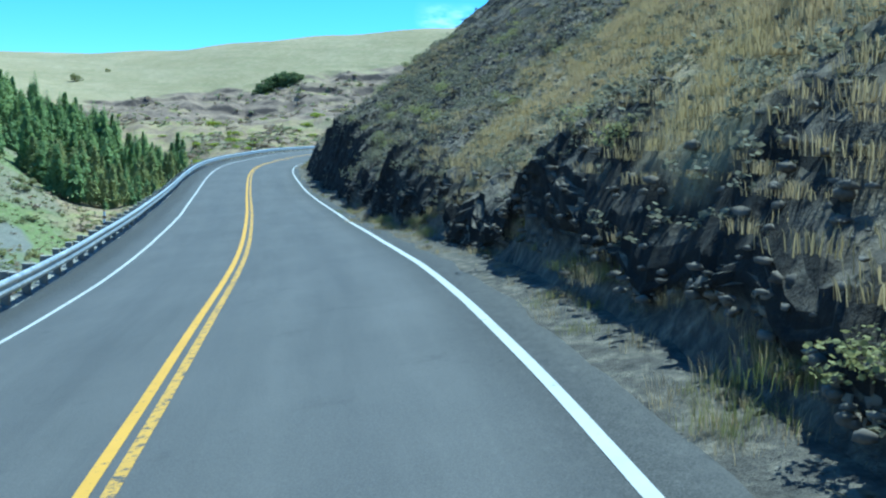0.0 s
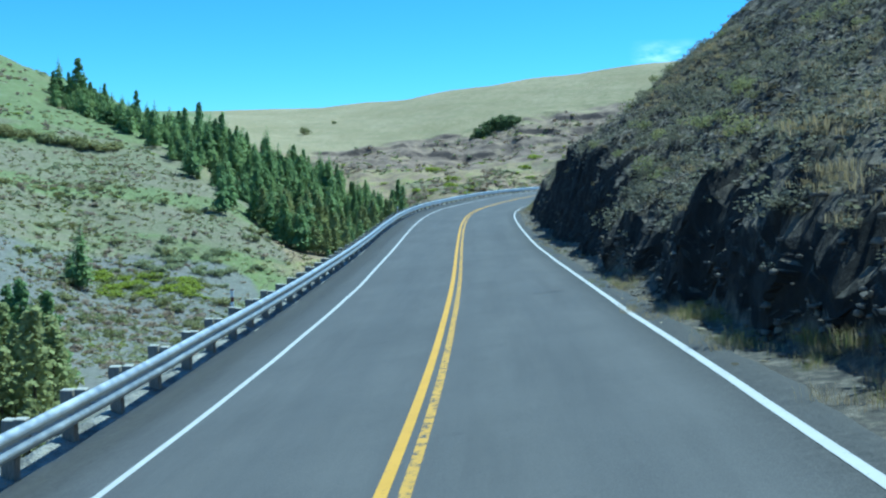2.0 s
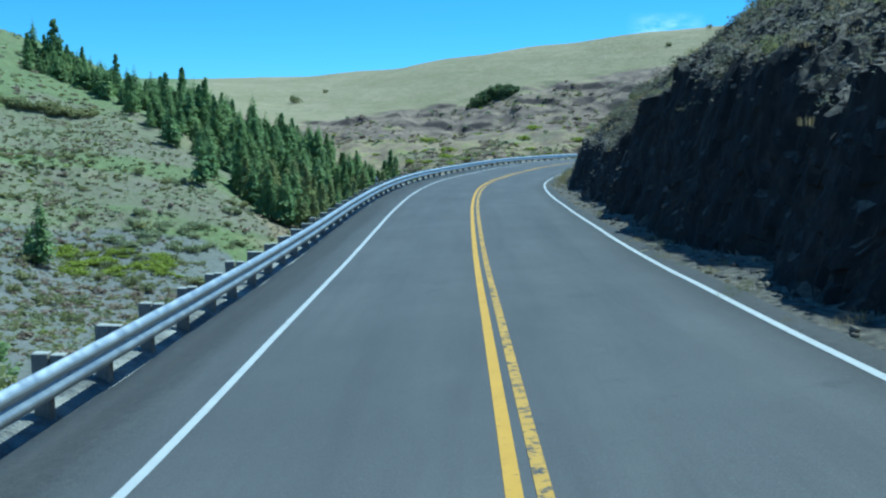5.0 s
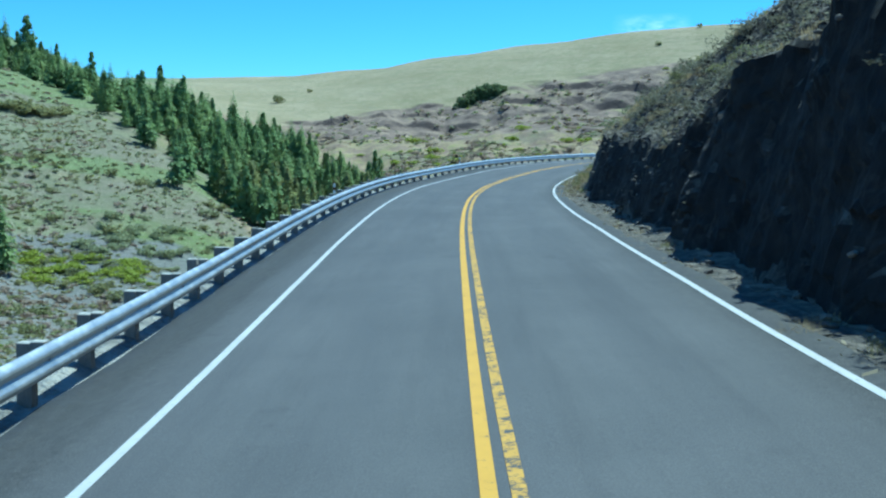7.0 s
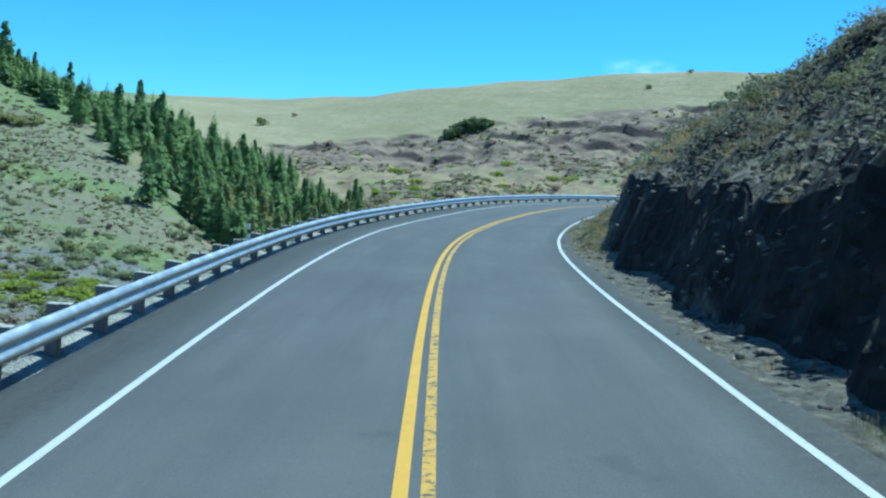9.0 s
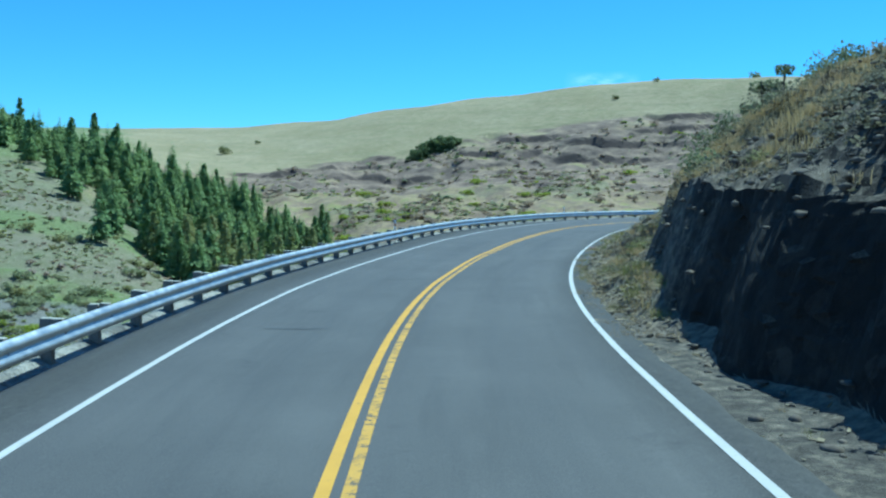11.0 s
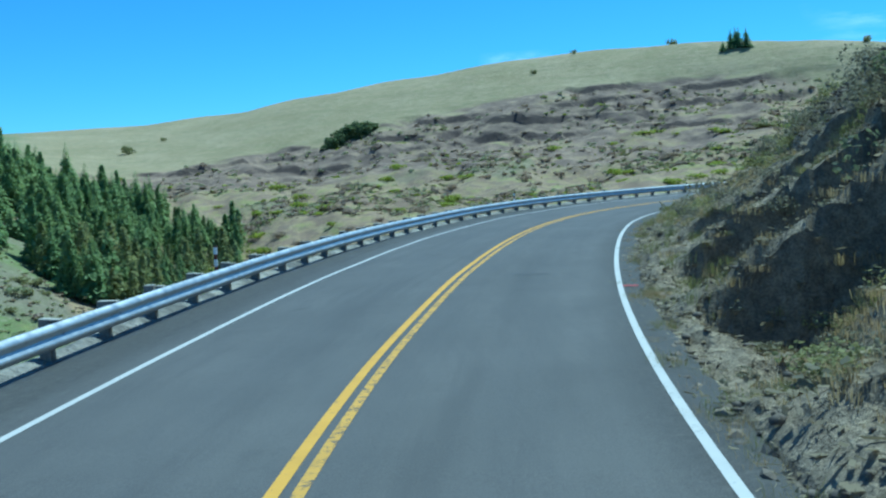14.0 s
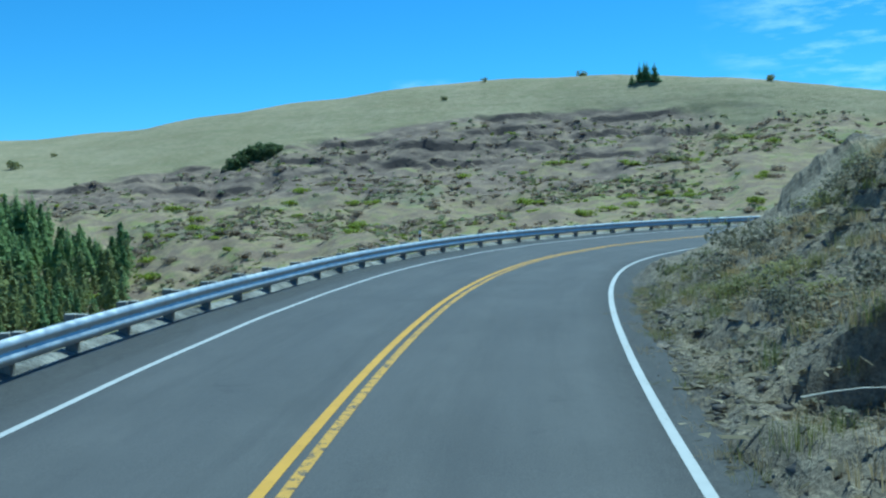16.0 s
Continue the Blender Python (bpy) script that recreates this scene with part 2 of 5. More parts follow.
def cut_material():
    """The road cut: dark basalt with pale lichen, its up-facing parts paler for dust and sunlight, dry tan grass and
    grey-green scrub on the gentler slope.
    """
    m, n, l, b = material("basalt_cut", 0.95)
    co = coords(n, l)
    big, mid, small, fine = (noise_of(n, l, co, s, 5, 0.65) for s in (0.25, 1.1, 4.5, 22))
    cells = node(n, "TexVoronoi", Scale=2.6)
    l.new(co, cells.inputs["Vector"])
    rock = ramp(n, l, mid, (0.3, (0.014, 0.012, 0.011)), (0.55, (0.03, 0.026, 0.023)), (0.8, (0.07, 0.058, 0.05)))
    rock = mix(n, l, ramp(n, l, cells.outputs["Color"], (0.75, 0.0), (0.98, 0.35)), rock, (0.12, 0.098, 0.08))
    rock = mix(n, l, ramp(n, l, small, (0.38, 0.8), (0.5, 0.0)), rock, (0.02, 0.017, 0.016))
    dust_and_sun = ramp(n, l, small, (0.32, (0.085, 0.07, 0.055)), (0.5, (0.20, 0.165, 0.125)), (0.7, (0.34, 0.285, 0.21)))
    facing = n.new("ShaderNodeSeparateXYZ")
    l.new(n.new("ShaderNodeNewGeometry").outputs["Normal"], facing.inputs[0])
    # up-facing rock coloured paler for dust and sunlight, steep faces kept dark as shade
    rock = mix(n, l, ramp(n, l, mix(n, l, 0.25, facing.outputs["Z"], fine), (0.56, 0.0), (0.78, 0.9)), rock, dust_and_sun)
    grass = ramp(n, l, small, (0.3, (0.26, 0.195, 0.115)), (0.55, (0.47, 0.37, 0.225)), (0.75, (0.58, 0.47, 0.30)))
    sage = ramp(n, l, fine, (0.35, (0.10, 0.095, 0.055)), (0.7, (0.26, 0.24, 0.145)))
    dirt = ramp(n, l, small, (0.3, (0.06, 0.053, 0.047)), (0.48, (0.11, 0.097, 0.082)), (0.62, (0.2, 0.172, 0.135)), (0.78, (0.36, 0.305, 0.23)))
    c = mix(n, l, ramp(n, l, mix(n, l, 0.5, attribute(n, "grass"), big), (0.42, 0.0), (0.6, 0.9)), rock, grass)
    c = mix(n, l, ramp(n, l, mix(n, l, 0.6, attribute(n, "grass"), mid), (0.52, 0.0), (0.62, 0.75)), c, sage)
    c = mix(n, l, ramp(n, l, mix(n, l, 0.3, attribute(n, "dirt"), small), (0.3, 0.0), (0.6, 1.0)), c, dirt)
    earth = ramp(n, l, mix(n, l, 0.5, small, fine), (0.34, (0.10, 0.082, 0.06)), (0.5, (0.25, 0.205, 0.145)), (0.66, (0.46, 0.385, 0.27)))
    c = mix(n, l, ramp(n, l, mix(n, l, 0.35, attribute(n, "earth"), mid), (0.42, 0.0), (0.62, 0.9)), c, earth)
    l.new(c, b.inputs["Base Color"])
    bump(n, l, b, mix(n, l, 0.5, small, fine), 0.9, 0.12)
    return m


ASPHALT = asphalt_material()
WHITE = paint_material("white_line_paint", (0.51, 0.497, 0.483), 0.61)
YELLOW = paint_material("yellow_line_paint", (0.60, 0.335, 0.05), 0.60)
YELLOW_WORN = paint_material("worn_yellow_line_paint", (0.55, 0.32, 0.06), 0.5, 7)
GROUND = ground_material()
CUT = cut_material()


# ---- the road's line: arc length s, lateral l (right positive) ----
KAP = [.0031, .0031, .0031, .0015, .0031, .0006, .0012, .0002, -.0008, -.0004, -.0021, -.0037, -.0085, -.0073, -.0072, -.0054, -.0057, -.0101, -.0163, -.0191, -.0193]
KAP_S = [-90, -20, -11, -2, 7, 16, 25, 34, 43, 52, 61, 70, 79, 88, 97, 106, 115, 124, 133, 142, 240]
GRADE = [.0, .0205, -.0509, -.0274, -.0161, .0103, .0088, .0108, .0252, .0089, .0031, .002, 0]
CROSS = [.19, .1913, .1869, .1232, .0832, .065, .0325, .0049, -.0034, -.0001, -.0298, -.0522, -.046]
GRADE_S = [-90] + [-20 + 18 * k for k in range(11)] + [240]
SS = np.arange(-90, 241, 1.0)


def total(rate, zero):
    a = np.concatenate([[0], np.cumsum((rate[1:] + rate[:-1]) / 2)])
    return a - np.interp(zero, SS, a)


TURN = total(np.interp(SS, KAP_S, KAP), 40)
MID = np.stack([total(-np.sin(TURN), 0), total(np.cos(TURN), 0), total(np.interp(SS, GRADE_S, GRADE), 0)], 1)
SIDE = np.stack([np.cos(TURN), np.sin(TURN)], 1)
W_RIGHT, RAIL_L, RAIL_H = 3.738, -5.27, 0.59
LEFT_LINE = ([-10, 5, 15, 28, 40, 60, 76, 90, 110], [-3.6, -3.42, -3.39, -3.37, -3.48, -3.535, -3.6, -3.64, -3.58])      # the painted line wavers: s, l


def on_road(s, l):
    """World x, y and the height of the carriageway at s, l (arrays)."""
    s, l = np.broadcast_arrays(np.asarray(s, float), np.asarray(l, float))
    m = [np.interp(s, SS, MID[:, k]) for k in range(3)]
    side = [np.interp(s, SS, SIDE[:, k]) for k in range(2)]
    z = m[2] + np.interp(s, GRADE_S, CROSS) * np.clip(l, -7, 5)
    t = np.clip((-l - 4.1) / 1.2, 0, 1)
    z = z - np.interp(s, [-90, 60, 100, 240], [0.2, 0.18, 0.04, 0.04]) * t * t * (3 - 2 * t)      # the verge falls away to the rail
    return m[0] + side[0] * l, m[1] + side[1] * l, z


def place(s, l, up=0.0):
    x, y, z = on_road(s, l)
    return Vector((float(x), float(y), float(z) + up))


def heading(s):
    return float(np.interp(s, SS, TURN))


def step(a, b, x):
    t = np.clip((x - a) / (b - a), 0, 1)
    return t * t * (3 - 2 * t)


# ---- noise on arrays ----
def hashed(i, j, k, seed):
    h = (i * 73856093) ^ (j * 19349663) ^ (k * 83492791) ^ (seed * 2654435761)
    h = (h ^ (h >> 13)) * 1274126177
    return ((h ^ (h >> 16)) & 0xFFFFFF) / float(0xFFFFFF)


def value_noise(x, y, z, seed=0):
    i, j, k = (np.floor(v).astype(np.int64) for v in (x, y, z))
    fx, fy, fz = (v - np.floor(v) for v in (x, y, z))
    fx, fy, fz = (v * v * (3 - 2 * v) for v in (fx, fy, fz))
    out = 0
    for a in (0, 1):
        for b in (0, 1):
            for c in (0, 1):
                w = (fx if a else 1 - fx) * (fy if b else 1 - fy) * (fz if c else 1 - fz)
                out = out + w * hashed(i + a, j + b, k + c, seed)
    return out * 2 - 1


def fractal(x, y, z=0.0, octaves=4, seed=0, gain=0.5):
    x, y, z = np.broadcast_arrays(x, y, z)
    out, amp, f = 0, 1.0, 1.0
    for o in range(octaves):
        out = out + amp * value_noise(x * f, y * f, z * f, seed + o)
        amp, f = amp * gain, f * 2.03
    return out


def blocks(x, y, z, seed=0):
    """A random level for the nearest of scattered block centres: breaks a face into blocks."""
    i, j, k = (np.floor(v).astype(np.int64) for v in (x, y, z))
    best, level = np.full(x.shape, 9.0), np.zeros(x.shape)
    for a in (-1, 0, 1):
        for b in (-1, 0, 1):
            for c in (-1, 0, 1):
                p, q, r = i + a, j + b, k + c
                d = (p + hashed(p, q, r, seed) - x) ** 2 + (q + hashed(p, q, r, seed + 1) - y) ** 2 + (r + hashed(p, q, r, seed + 2) - z) ** 2
                near = d < best
                best = np.where(near, d, best)
                level = np.where(near, hashed(p, q, r, seed + 3), level)
    return level * 2 - 1


# ---- the far relief: heights over azimuth (degrees right of +y) and distance from (0, 40) ----
AZ = [-45, -30, -24, -20, -15, -11, -6, -1, 4, 10, 16, 22, 29, 38, 60]
R_NEAR = (120, 220, 300, 360)
Z_NEAR = [(-35, -20, 5, 25), (-40, -34, -14, 4), (-40, -40, -30, -8), (-40, -42, -27, -8), (-38, -44, -34, -14),
          (-36, -44, -40, -28), (-34, -42, -40, -32), (-30, -36, -32, -24), (-24, -28, -24, -16), (-14, -18, -16, -11),
          (-8, -10, -9, -7), (-4, -6, -6, -5), (-3, -4, -4, -2), (-2, -2, -2, 0), (26, 29, 31, 33)]
R_MID = (430, 520, 600, 640)
Z_MID = [(45, 65, 80, 84), (17, 50, 80, 83), (16, 40, 58, 61), (13, 27, 38, 40), (-2, 12, 20, 22),
         (-20, -8, 5, 12), (-24, -8, 4, 16), (-14, 2, 11, 26), (-9, 6, 18, 35), (-5, 8, 24, 45),
         (-2, 12, 28, 49), (1, 17, 36, 49), (5, 20, 36, 47), (8, 22, 36, 42), (35, 37, 38, 38)]
RIDGE = [(700, 88), (680, 84), (700, 62), (1000, 68), (1050, 72), (1030, 74), (960, 78), (860, 83), (800, 87), (760, 92), (740, 95.5), (710, 92), (690, 82), (680, 62), (720, 50)]


def relief_table():
    rows = []
    for a, near, far, (rr, rz) in zip(AZ, Z_NEAR, Z_MID, RIDGE):
        r = [0, *R_NEAR, *R_MID, rr * 0.5 + 320, rr, rr + 260, 3400]
        z = [near[0], *near, *far, rz * 0.54 + far[3] * 0.46, rz, rz - 12, -40]
        rows.append((r, z))
    return rows


TABLE = relief_table()
T_R = np.concatenate([np.arange(0, 1300, 10.0), np.arange(1300, 3500, 100.0)])


def smoothed(v):
    for _ in range(2):
        v = np.concatenate([v[:1], (v[:-2] + 2 * v[1:-1] + v[2:]) / 4, v[-1:]])
    return v


FINE_AZ = np.arange(-46, 61.5, 1.0)
T_Z = np.array([smoothed(np.interp(T_R, r, z)) for r, z in TABLE])
T_Z = np.stack([np.interp(FINE_AZ, AZ, column) for column in T_Z.T], 1)
for _ in range(5):
    T_Z[1:-1] = (T_Z[:-2] + 2 * T_Z[1:-1] + T_Z[2:]) / 4


def far_height(x, y):
    az, r = np.degrees(np.arctan2(x, y - 40)), np.hypot(x, y - 40)
    turned = np.where(az > 60, 60, az)
    turned = np.where(az < -45, -45, turned)
    back = np.where(az > 0, step(60, 150, az), step(-166, -179, az))
    f = np.clip(turned - FINE_AZ[0], 0, len(FINE_AZ) - 1.001)
    i = f.astype(int)
    f = f - i
    g = np.clip(np.interp(r, T_R, np.arange(len(T_R))), 0, len(T_R) - 1.001)
    j = g.astype(int)
    u = g - j
    at = lambda a: T_Z[a, j] * (1 - u) + T_Z[a, j + 1] * u
    z = at(i) * (1 - f) + at(i + 1) * f
    behind = np.clip(r * 0.06, 0, 60)
    z = z * (1 - back) + back * np.where(az > 0, behind + (24 - behind) * step(172, 140, az), behind)
    rough = step(150, 420, r) * (0.1 + 0.9 * step(690, 620, r))
    z = z + rough * (3.2 * fractal(x / 60, y / 60, 0.0, 4, 5) + 1.2 * fractal(x / 14, y / 14, 0.0, 3, 9) + 3.0 * step(-12, -4, az) * (0.5 - np.abs(fractal(az / 2.6, r / 160, 0.0, 3, 19))))
    rim = step(560, 600, r) * step(680, 645, r) * step(-12, -6, az) * step(34, 26, az)
    z = z + rim * 2.5 * np.abs(fractal(x / 26, y / 26, 0.0, 3, 21))
    # basalt flows: ledges that follow the contours and break off here and there
    ledge = step(18, 40, np.hypot(x - 24, y - 688)) * step(530, 590, r) * step(668, 655, r) * step(-14, -8, az) * step(33, 24, az)
    q = z / 11 + 0.7 * fractal(x / 90, y / 90, 0.0, 4, 121)
    part_of = q - np.floor(q)
    tall = np.clip(0.06 + 0.8 * fractal(x / 45, y / 45, 0.0, 3, 123) + 0.3 * step(610, 640, r), 0, 0.27)
    return z + ledge * tall * 11 * (step(0.8, 0.96, part_of) - part_of)


# ---- the near ground beside the road ----
# the cut, station by station: s, foot, lip, lip height, rise above it, crest, height of the loose foot
CUT_ROWS = (
    (-90, 5.15, 5.75, 2.3, 0.9, 34, 0.3),
    (-14, 5.15, 5.75, 2.3, 0.9, 34, 0.3),
    (-7, 5.15, 5.75, 2.25, 0.89, 34, 0.2),
    (0, 5.15, 5.7, 2.05, 0.84, 34, 0.12),
    (8, 5.05, 5.65, 2.05, 0.79, 34, 0.1),
    (10.5, 4.95, 5.85, 2.95, 0.72, 34, 0.1),
    (13, 4.85, 5.95, 3.4, 0.68, 34, 0.1),
    (15.5, 4.75, 5.85, 3.1, 0.71, 34, 0.1),
    (17, 4.75, 5.6, 2.4, 0.78, 34, 0.08),
    (19, 4.75, 5.55, 2.2, 0.84, 34, 0.08),
    (27, 4.8, 5.4, 2.05, 0.87, 34, 0.05),
    (30, 4.85, 5.8, 3.0, 0.8, 34, 0.05),
    (33, 4.8, 6.35, 4.1, 0.71, 34, 0.05),
    (40, 4.7, 6.45, 4.25, 0.72, 34, 0.05),
    (47, 4.62, 6.65, 4.85, 0.77, 34, 0.05),
    (51, 4.6, 6.6, 4.9, 0.77, 33, 0.05),
    (54, 4.65, 6.35, 4.4, 0.82, 32.5, 0.05),
    (57, 4.7, 6.0, 3.5, 0.87, 32, 0.05),
    (62, 4.9, 5.95, 2.65, 0.87, 32, 0.06),
    (66, 5.1, 6.1, 2.4, 0.85, 32, 0.08),
    (73, 5.1, 6.15, 2.75, 0.79, 31, 0.1),
    (79, 4.75, 6.25, 2.8, 0.75, 30, 0.4),
    (82, 4.5, 6.4, 2.75, 0.72, 29.5, 0.6),
    (85, 4.3, 6.6, 2.75, 0.69, 29, 0.85),
    (88, 4.3, 6.9, 2.7, 0.68, 28, 1.15),
    (91, 4.3, 7.3, 2.65, 0.67, 27, 1.6),
    (94, 4.3, 8.1, 2.9, 0.62, 25, 2.3),
    (97, 4.3, 8.8, 3.5, 0.59, 23.5, 3.0),
    (104, 4.35, 9.4, 3.6, 0.6, 15.8, 3.3),
    (112, 4.45, 9.1, 2.4, 0.95, 12.2, 2.2),
    (120, 4.6, 8.8, 2.1, 0.75, 11, 1.9),
    (240, 4.6, 8.7, 3.0, 0.45, 11, 2.8),
)
CUT_S, CUT_FOOT, CUT_LIP, CUT_TOP, CUT_RISE, CUT_CREST, CUT_TALUS = (np.array(v, float) for v in zip(*CUT_ROWS))
GULLIES = ((91.5, 1.6), (99.5, 1.7), (104.8, 1.7), (110.6, 0.8))      # washed gullies in the loose bank; the wall beyond each one stands steep


def cut_brink(s, foot, lip, top, talus):
    """Where the loose foot meets the steep face."""
    return np.maximum(lip - np.interp(s, [72, 88, 95], [0.3, 0.3, 0.22]) * (top - talus), foot + 0.05)


def cut_height(s, l):
    """Height of the hillside on the right, over the road's middle line."""
    foot, lip, top, rise, crest = (np.interp(s, CUT_S, v) for v in (CUT_FOOT, CUT_LIP, CUT_TOP, CUT_RISE, CUT_CREST))
    low = np.interp(s, GRADE_S, CROSS) * np.minimum(l, 5) - 0.035
    base = np.interp(s, GRADE_S, CROSS) * 5 - 0.035
    talus = np.interp(s, CUT_S, CUT_TALUS)
    rib = np.interp(s, [20, 34, 50, 72, 80], [0.75, 0.8, 0.5, 0.5, 0.0]) * fractal(s / 2.3, s * 0 + 1.7, 0.0, 3, 131)       # buttresses and notches in the brow
    top = top + rib
    brink = cut_brink(s, foot, lip, top, talus)
    loose = base + talus * np.clip((l - foot) / (brink - foot), 0, 1) ** np.interp(s, [74, 82, 92, 106, 114], [1.1, 1.2, 1.35, 1.45, 1.2])
    sheer = base + talus + (top - base - talus) * np.clip((l - brink) / (lip - brink), 0, 1)
    face = np.where(l < brink, loose, sheer)
    slope = top - rib * (1 - np.exp(-np.maximum(l - lip, 0) / 1.8)) + rise * (np.minimum(l, crest) - lip)
    over = np.maximum(l - crest, 0)
    slope = slope - 0.12 * over - 0.006 * over**2
    return np.where(l < foot, low, np.where(l < lip, face, slope))


def mesh_grid(name, P, mat, masks=None, smooth=True):
    """A mesh from a grid of points (rows, columns, 3)."""
    a, b = P.shape[:2]
    k = np.arange(a * b).reshape(a, b)
    quads = np.stack([k[:-1, :-1], k[:-1, 1:], k[1:, 1:], k[1:, :-1]], -1).reshape(-1, 4)
    me = bpy.data.meshes.new(name)
    me.from_pydata(P.reshape(-1, 3).tolist(), [], quads.tolist())
    for key, v in (masks or {}).items():
        me.attributes.new(key, "FLOAT", "POINT").data.foreach_set("value", np.ascontiguousarray(v, np.float32).ravel())
    me.materials.append(mat)
    me.polygons.foreach_set("use_smooth", [smooth] * len(me.polygons))
    me.update()
    return new(name, me)


def build_road():
    s = np.arange(-70, 205.1, 0.5)
    l = np.concatenate([[-5.45], np.linspace(-5.35, 4.2, 33), [4.32]])
    S_, L_ = np.meshgrid(s, l, indexing="ij")
    edge = fractal(S_ / 1.3, S_ * 0 + 3.3, 0.0, 3, 4)
    L_ = np.where(L_ > 4.1, L_ + 0.07 * edge, np.where(L_ < -5.3, L_ - 0.08 * edge, L_))
    x, y, z = on_road(S_, L_)
    z = z + 0.012 * fractal(x / 5, y / 5, 0.0, 2, 8)
    z[:, 0] -= 0.12
    z[:, -1] -= 0.05
    return tagged(mesh_grid("road", np.stack([x, y, z], -1)[:, ::-1], ASPHALT, {"across": L_[:, ::-1], "along": S_[:, ::-1]}), "worn grey asphalt two-lane road beside a rock cut", "road", kind="structure")


def build_line(name, l, width, mat, s0, s1, label):
    s = np.arange(s0, s1 + 0.01, 0.5)
    middle = np.interp(s, *l) if isinstance(l, tuple) else np.full(s.shape, l)
    S_ = np.repeat(s[:, None], 2, 1)
    L_ = middle[:, None] + np.array([width / 2, -width / 2])
    x, y, z = on_road(S_, L_)
    z = z + 0.012 * fractal(x / 5, y / 5, 0.0, 2, 8) + 0.006
    return tagged(mesh_grid(name, np.stack([x, y, z], -1), mat), label, "road marking", kind="structure")


def build_embankment():
    s = np.arange(-80, 215, 1.5)
    l = -np.concatenate([[5.3, 5.42, 5.52, 5.62, 5.75, 5.9, 6.05, 6.3], np.arange(6.8, 80, 1.2)])
    S_, L_ = np.meshgrid(s, l, indexing="ij")
    x, y, z = on_road(S_, L_)
    d = -L_ - 5.9
    near = np.where(d < 0, z - 0.05, z - 0.05 - 0.85 * d) + np.minimum(np.maximum(d, 0), 3) * 0.12 * fractal(x / 3, y / 3, 0.0, 3, 2)
    near = near + 0.04 * fractal(x * 2, y * 2, 0.0, 2, 12) * (d > -0.4) + 0.14 * np.exp(-((L_ + 5.72) / 0.26) ** 2)
    table = far_height(x, y)
    w = step(52, 74, -L_)
    h = np.maximum(near, table) * (1 - w) + table * w
    h = np.where(L_ > -6.5, near, h)
    z0 = np.zeros(h.shape)
    masks = {"gravel": step(7.2, 6.3, -L_), "scree": step(8, 14, -L_), "scrub": 0.35 * step(7, 12, -L_), "rock": z0, "green": z0 + 0.6 * step(10, 26, -L_)}
    return tagged(mesh_grid("embankment", np.stack([x, y, h], -1)[:, ::-1], GROUND, {k: v[:, ::-1] for k, v in masks.items()}), "steep scrub-covered bank falling from the road to the valley", "ground", kind="structure")


HILL = {}


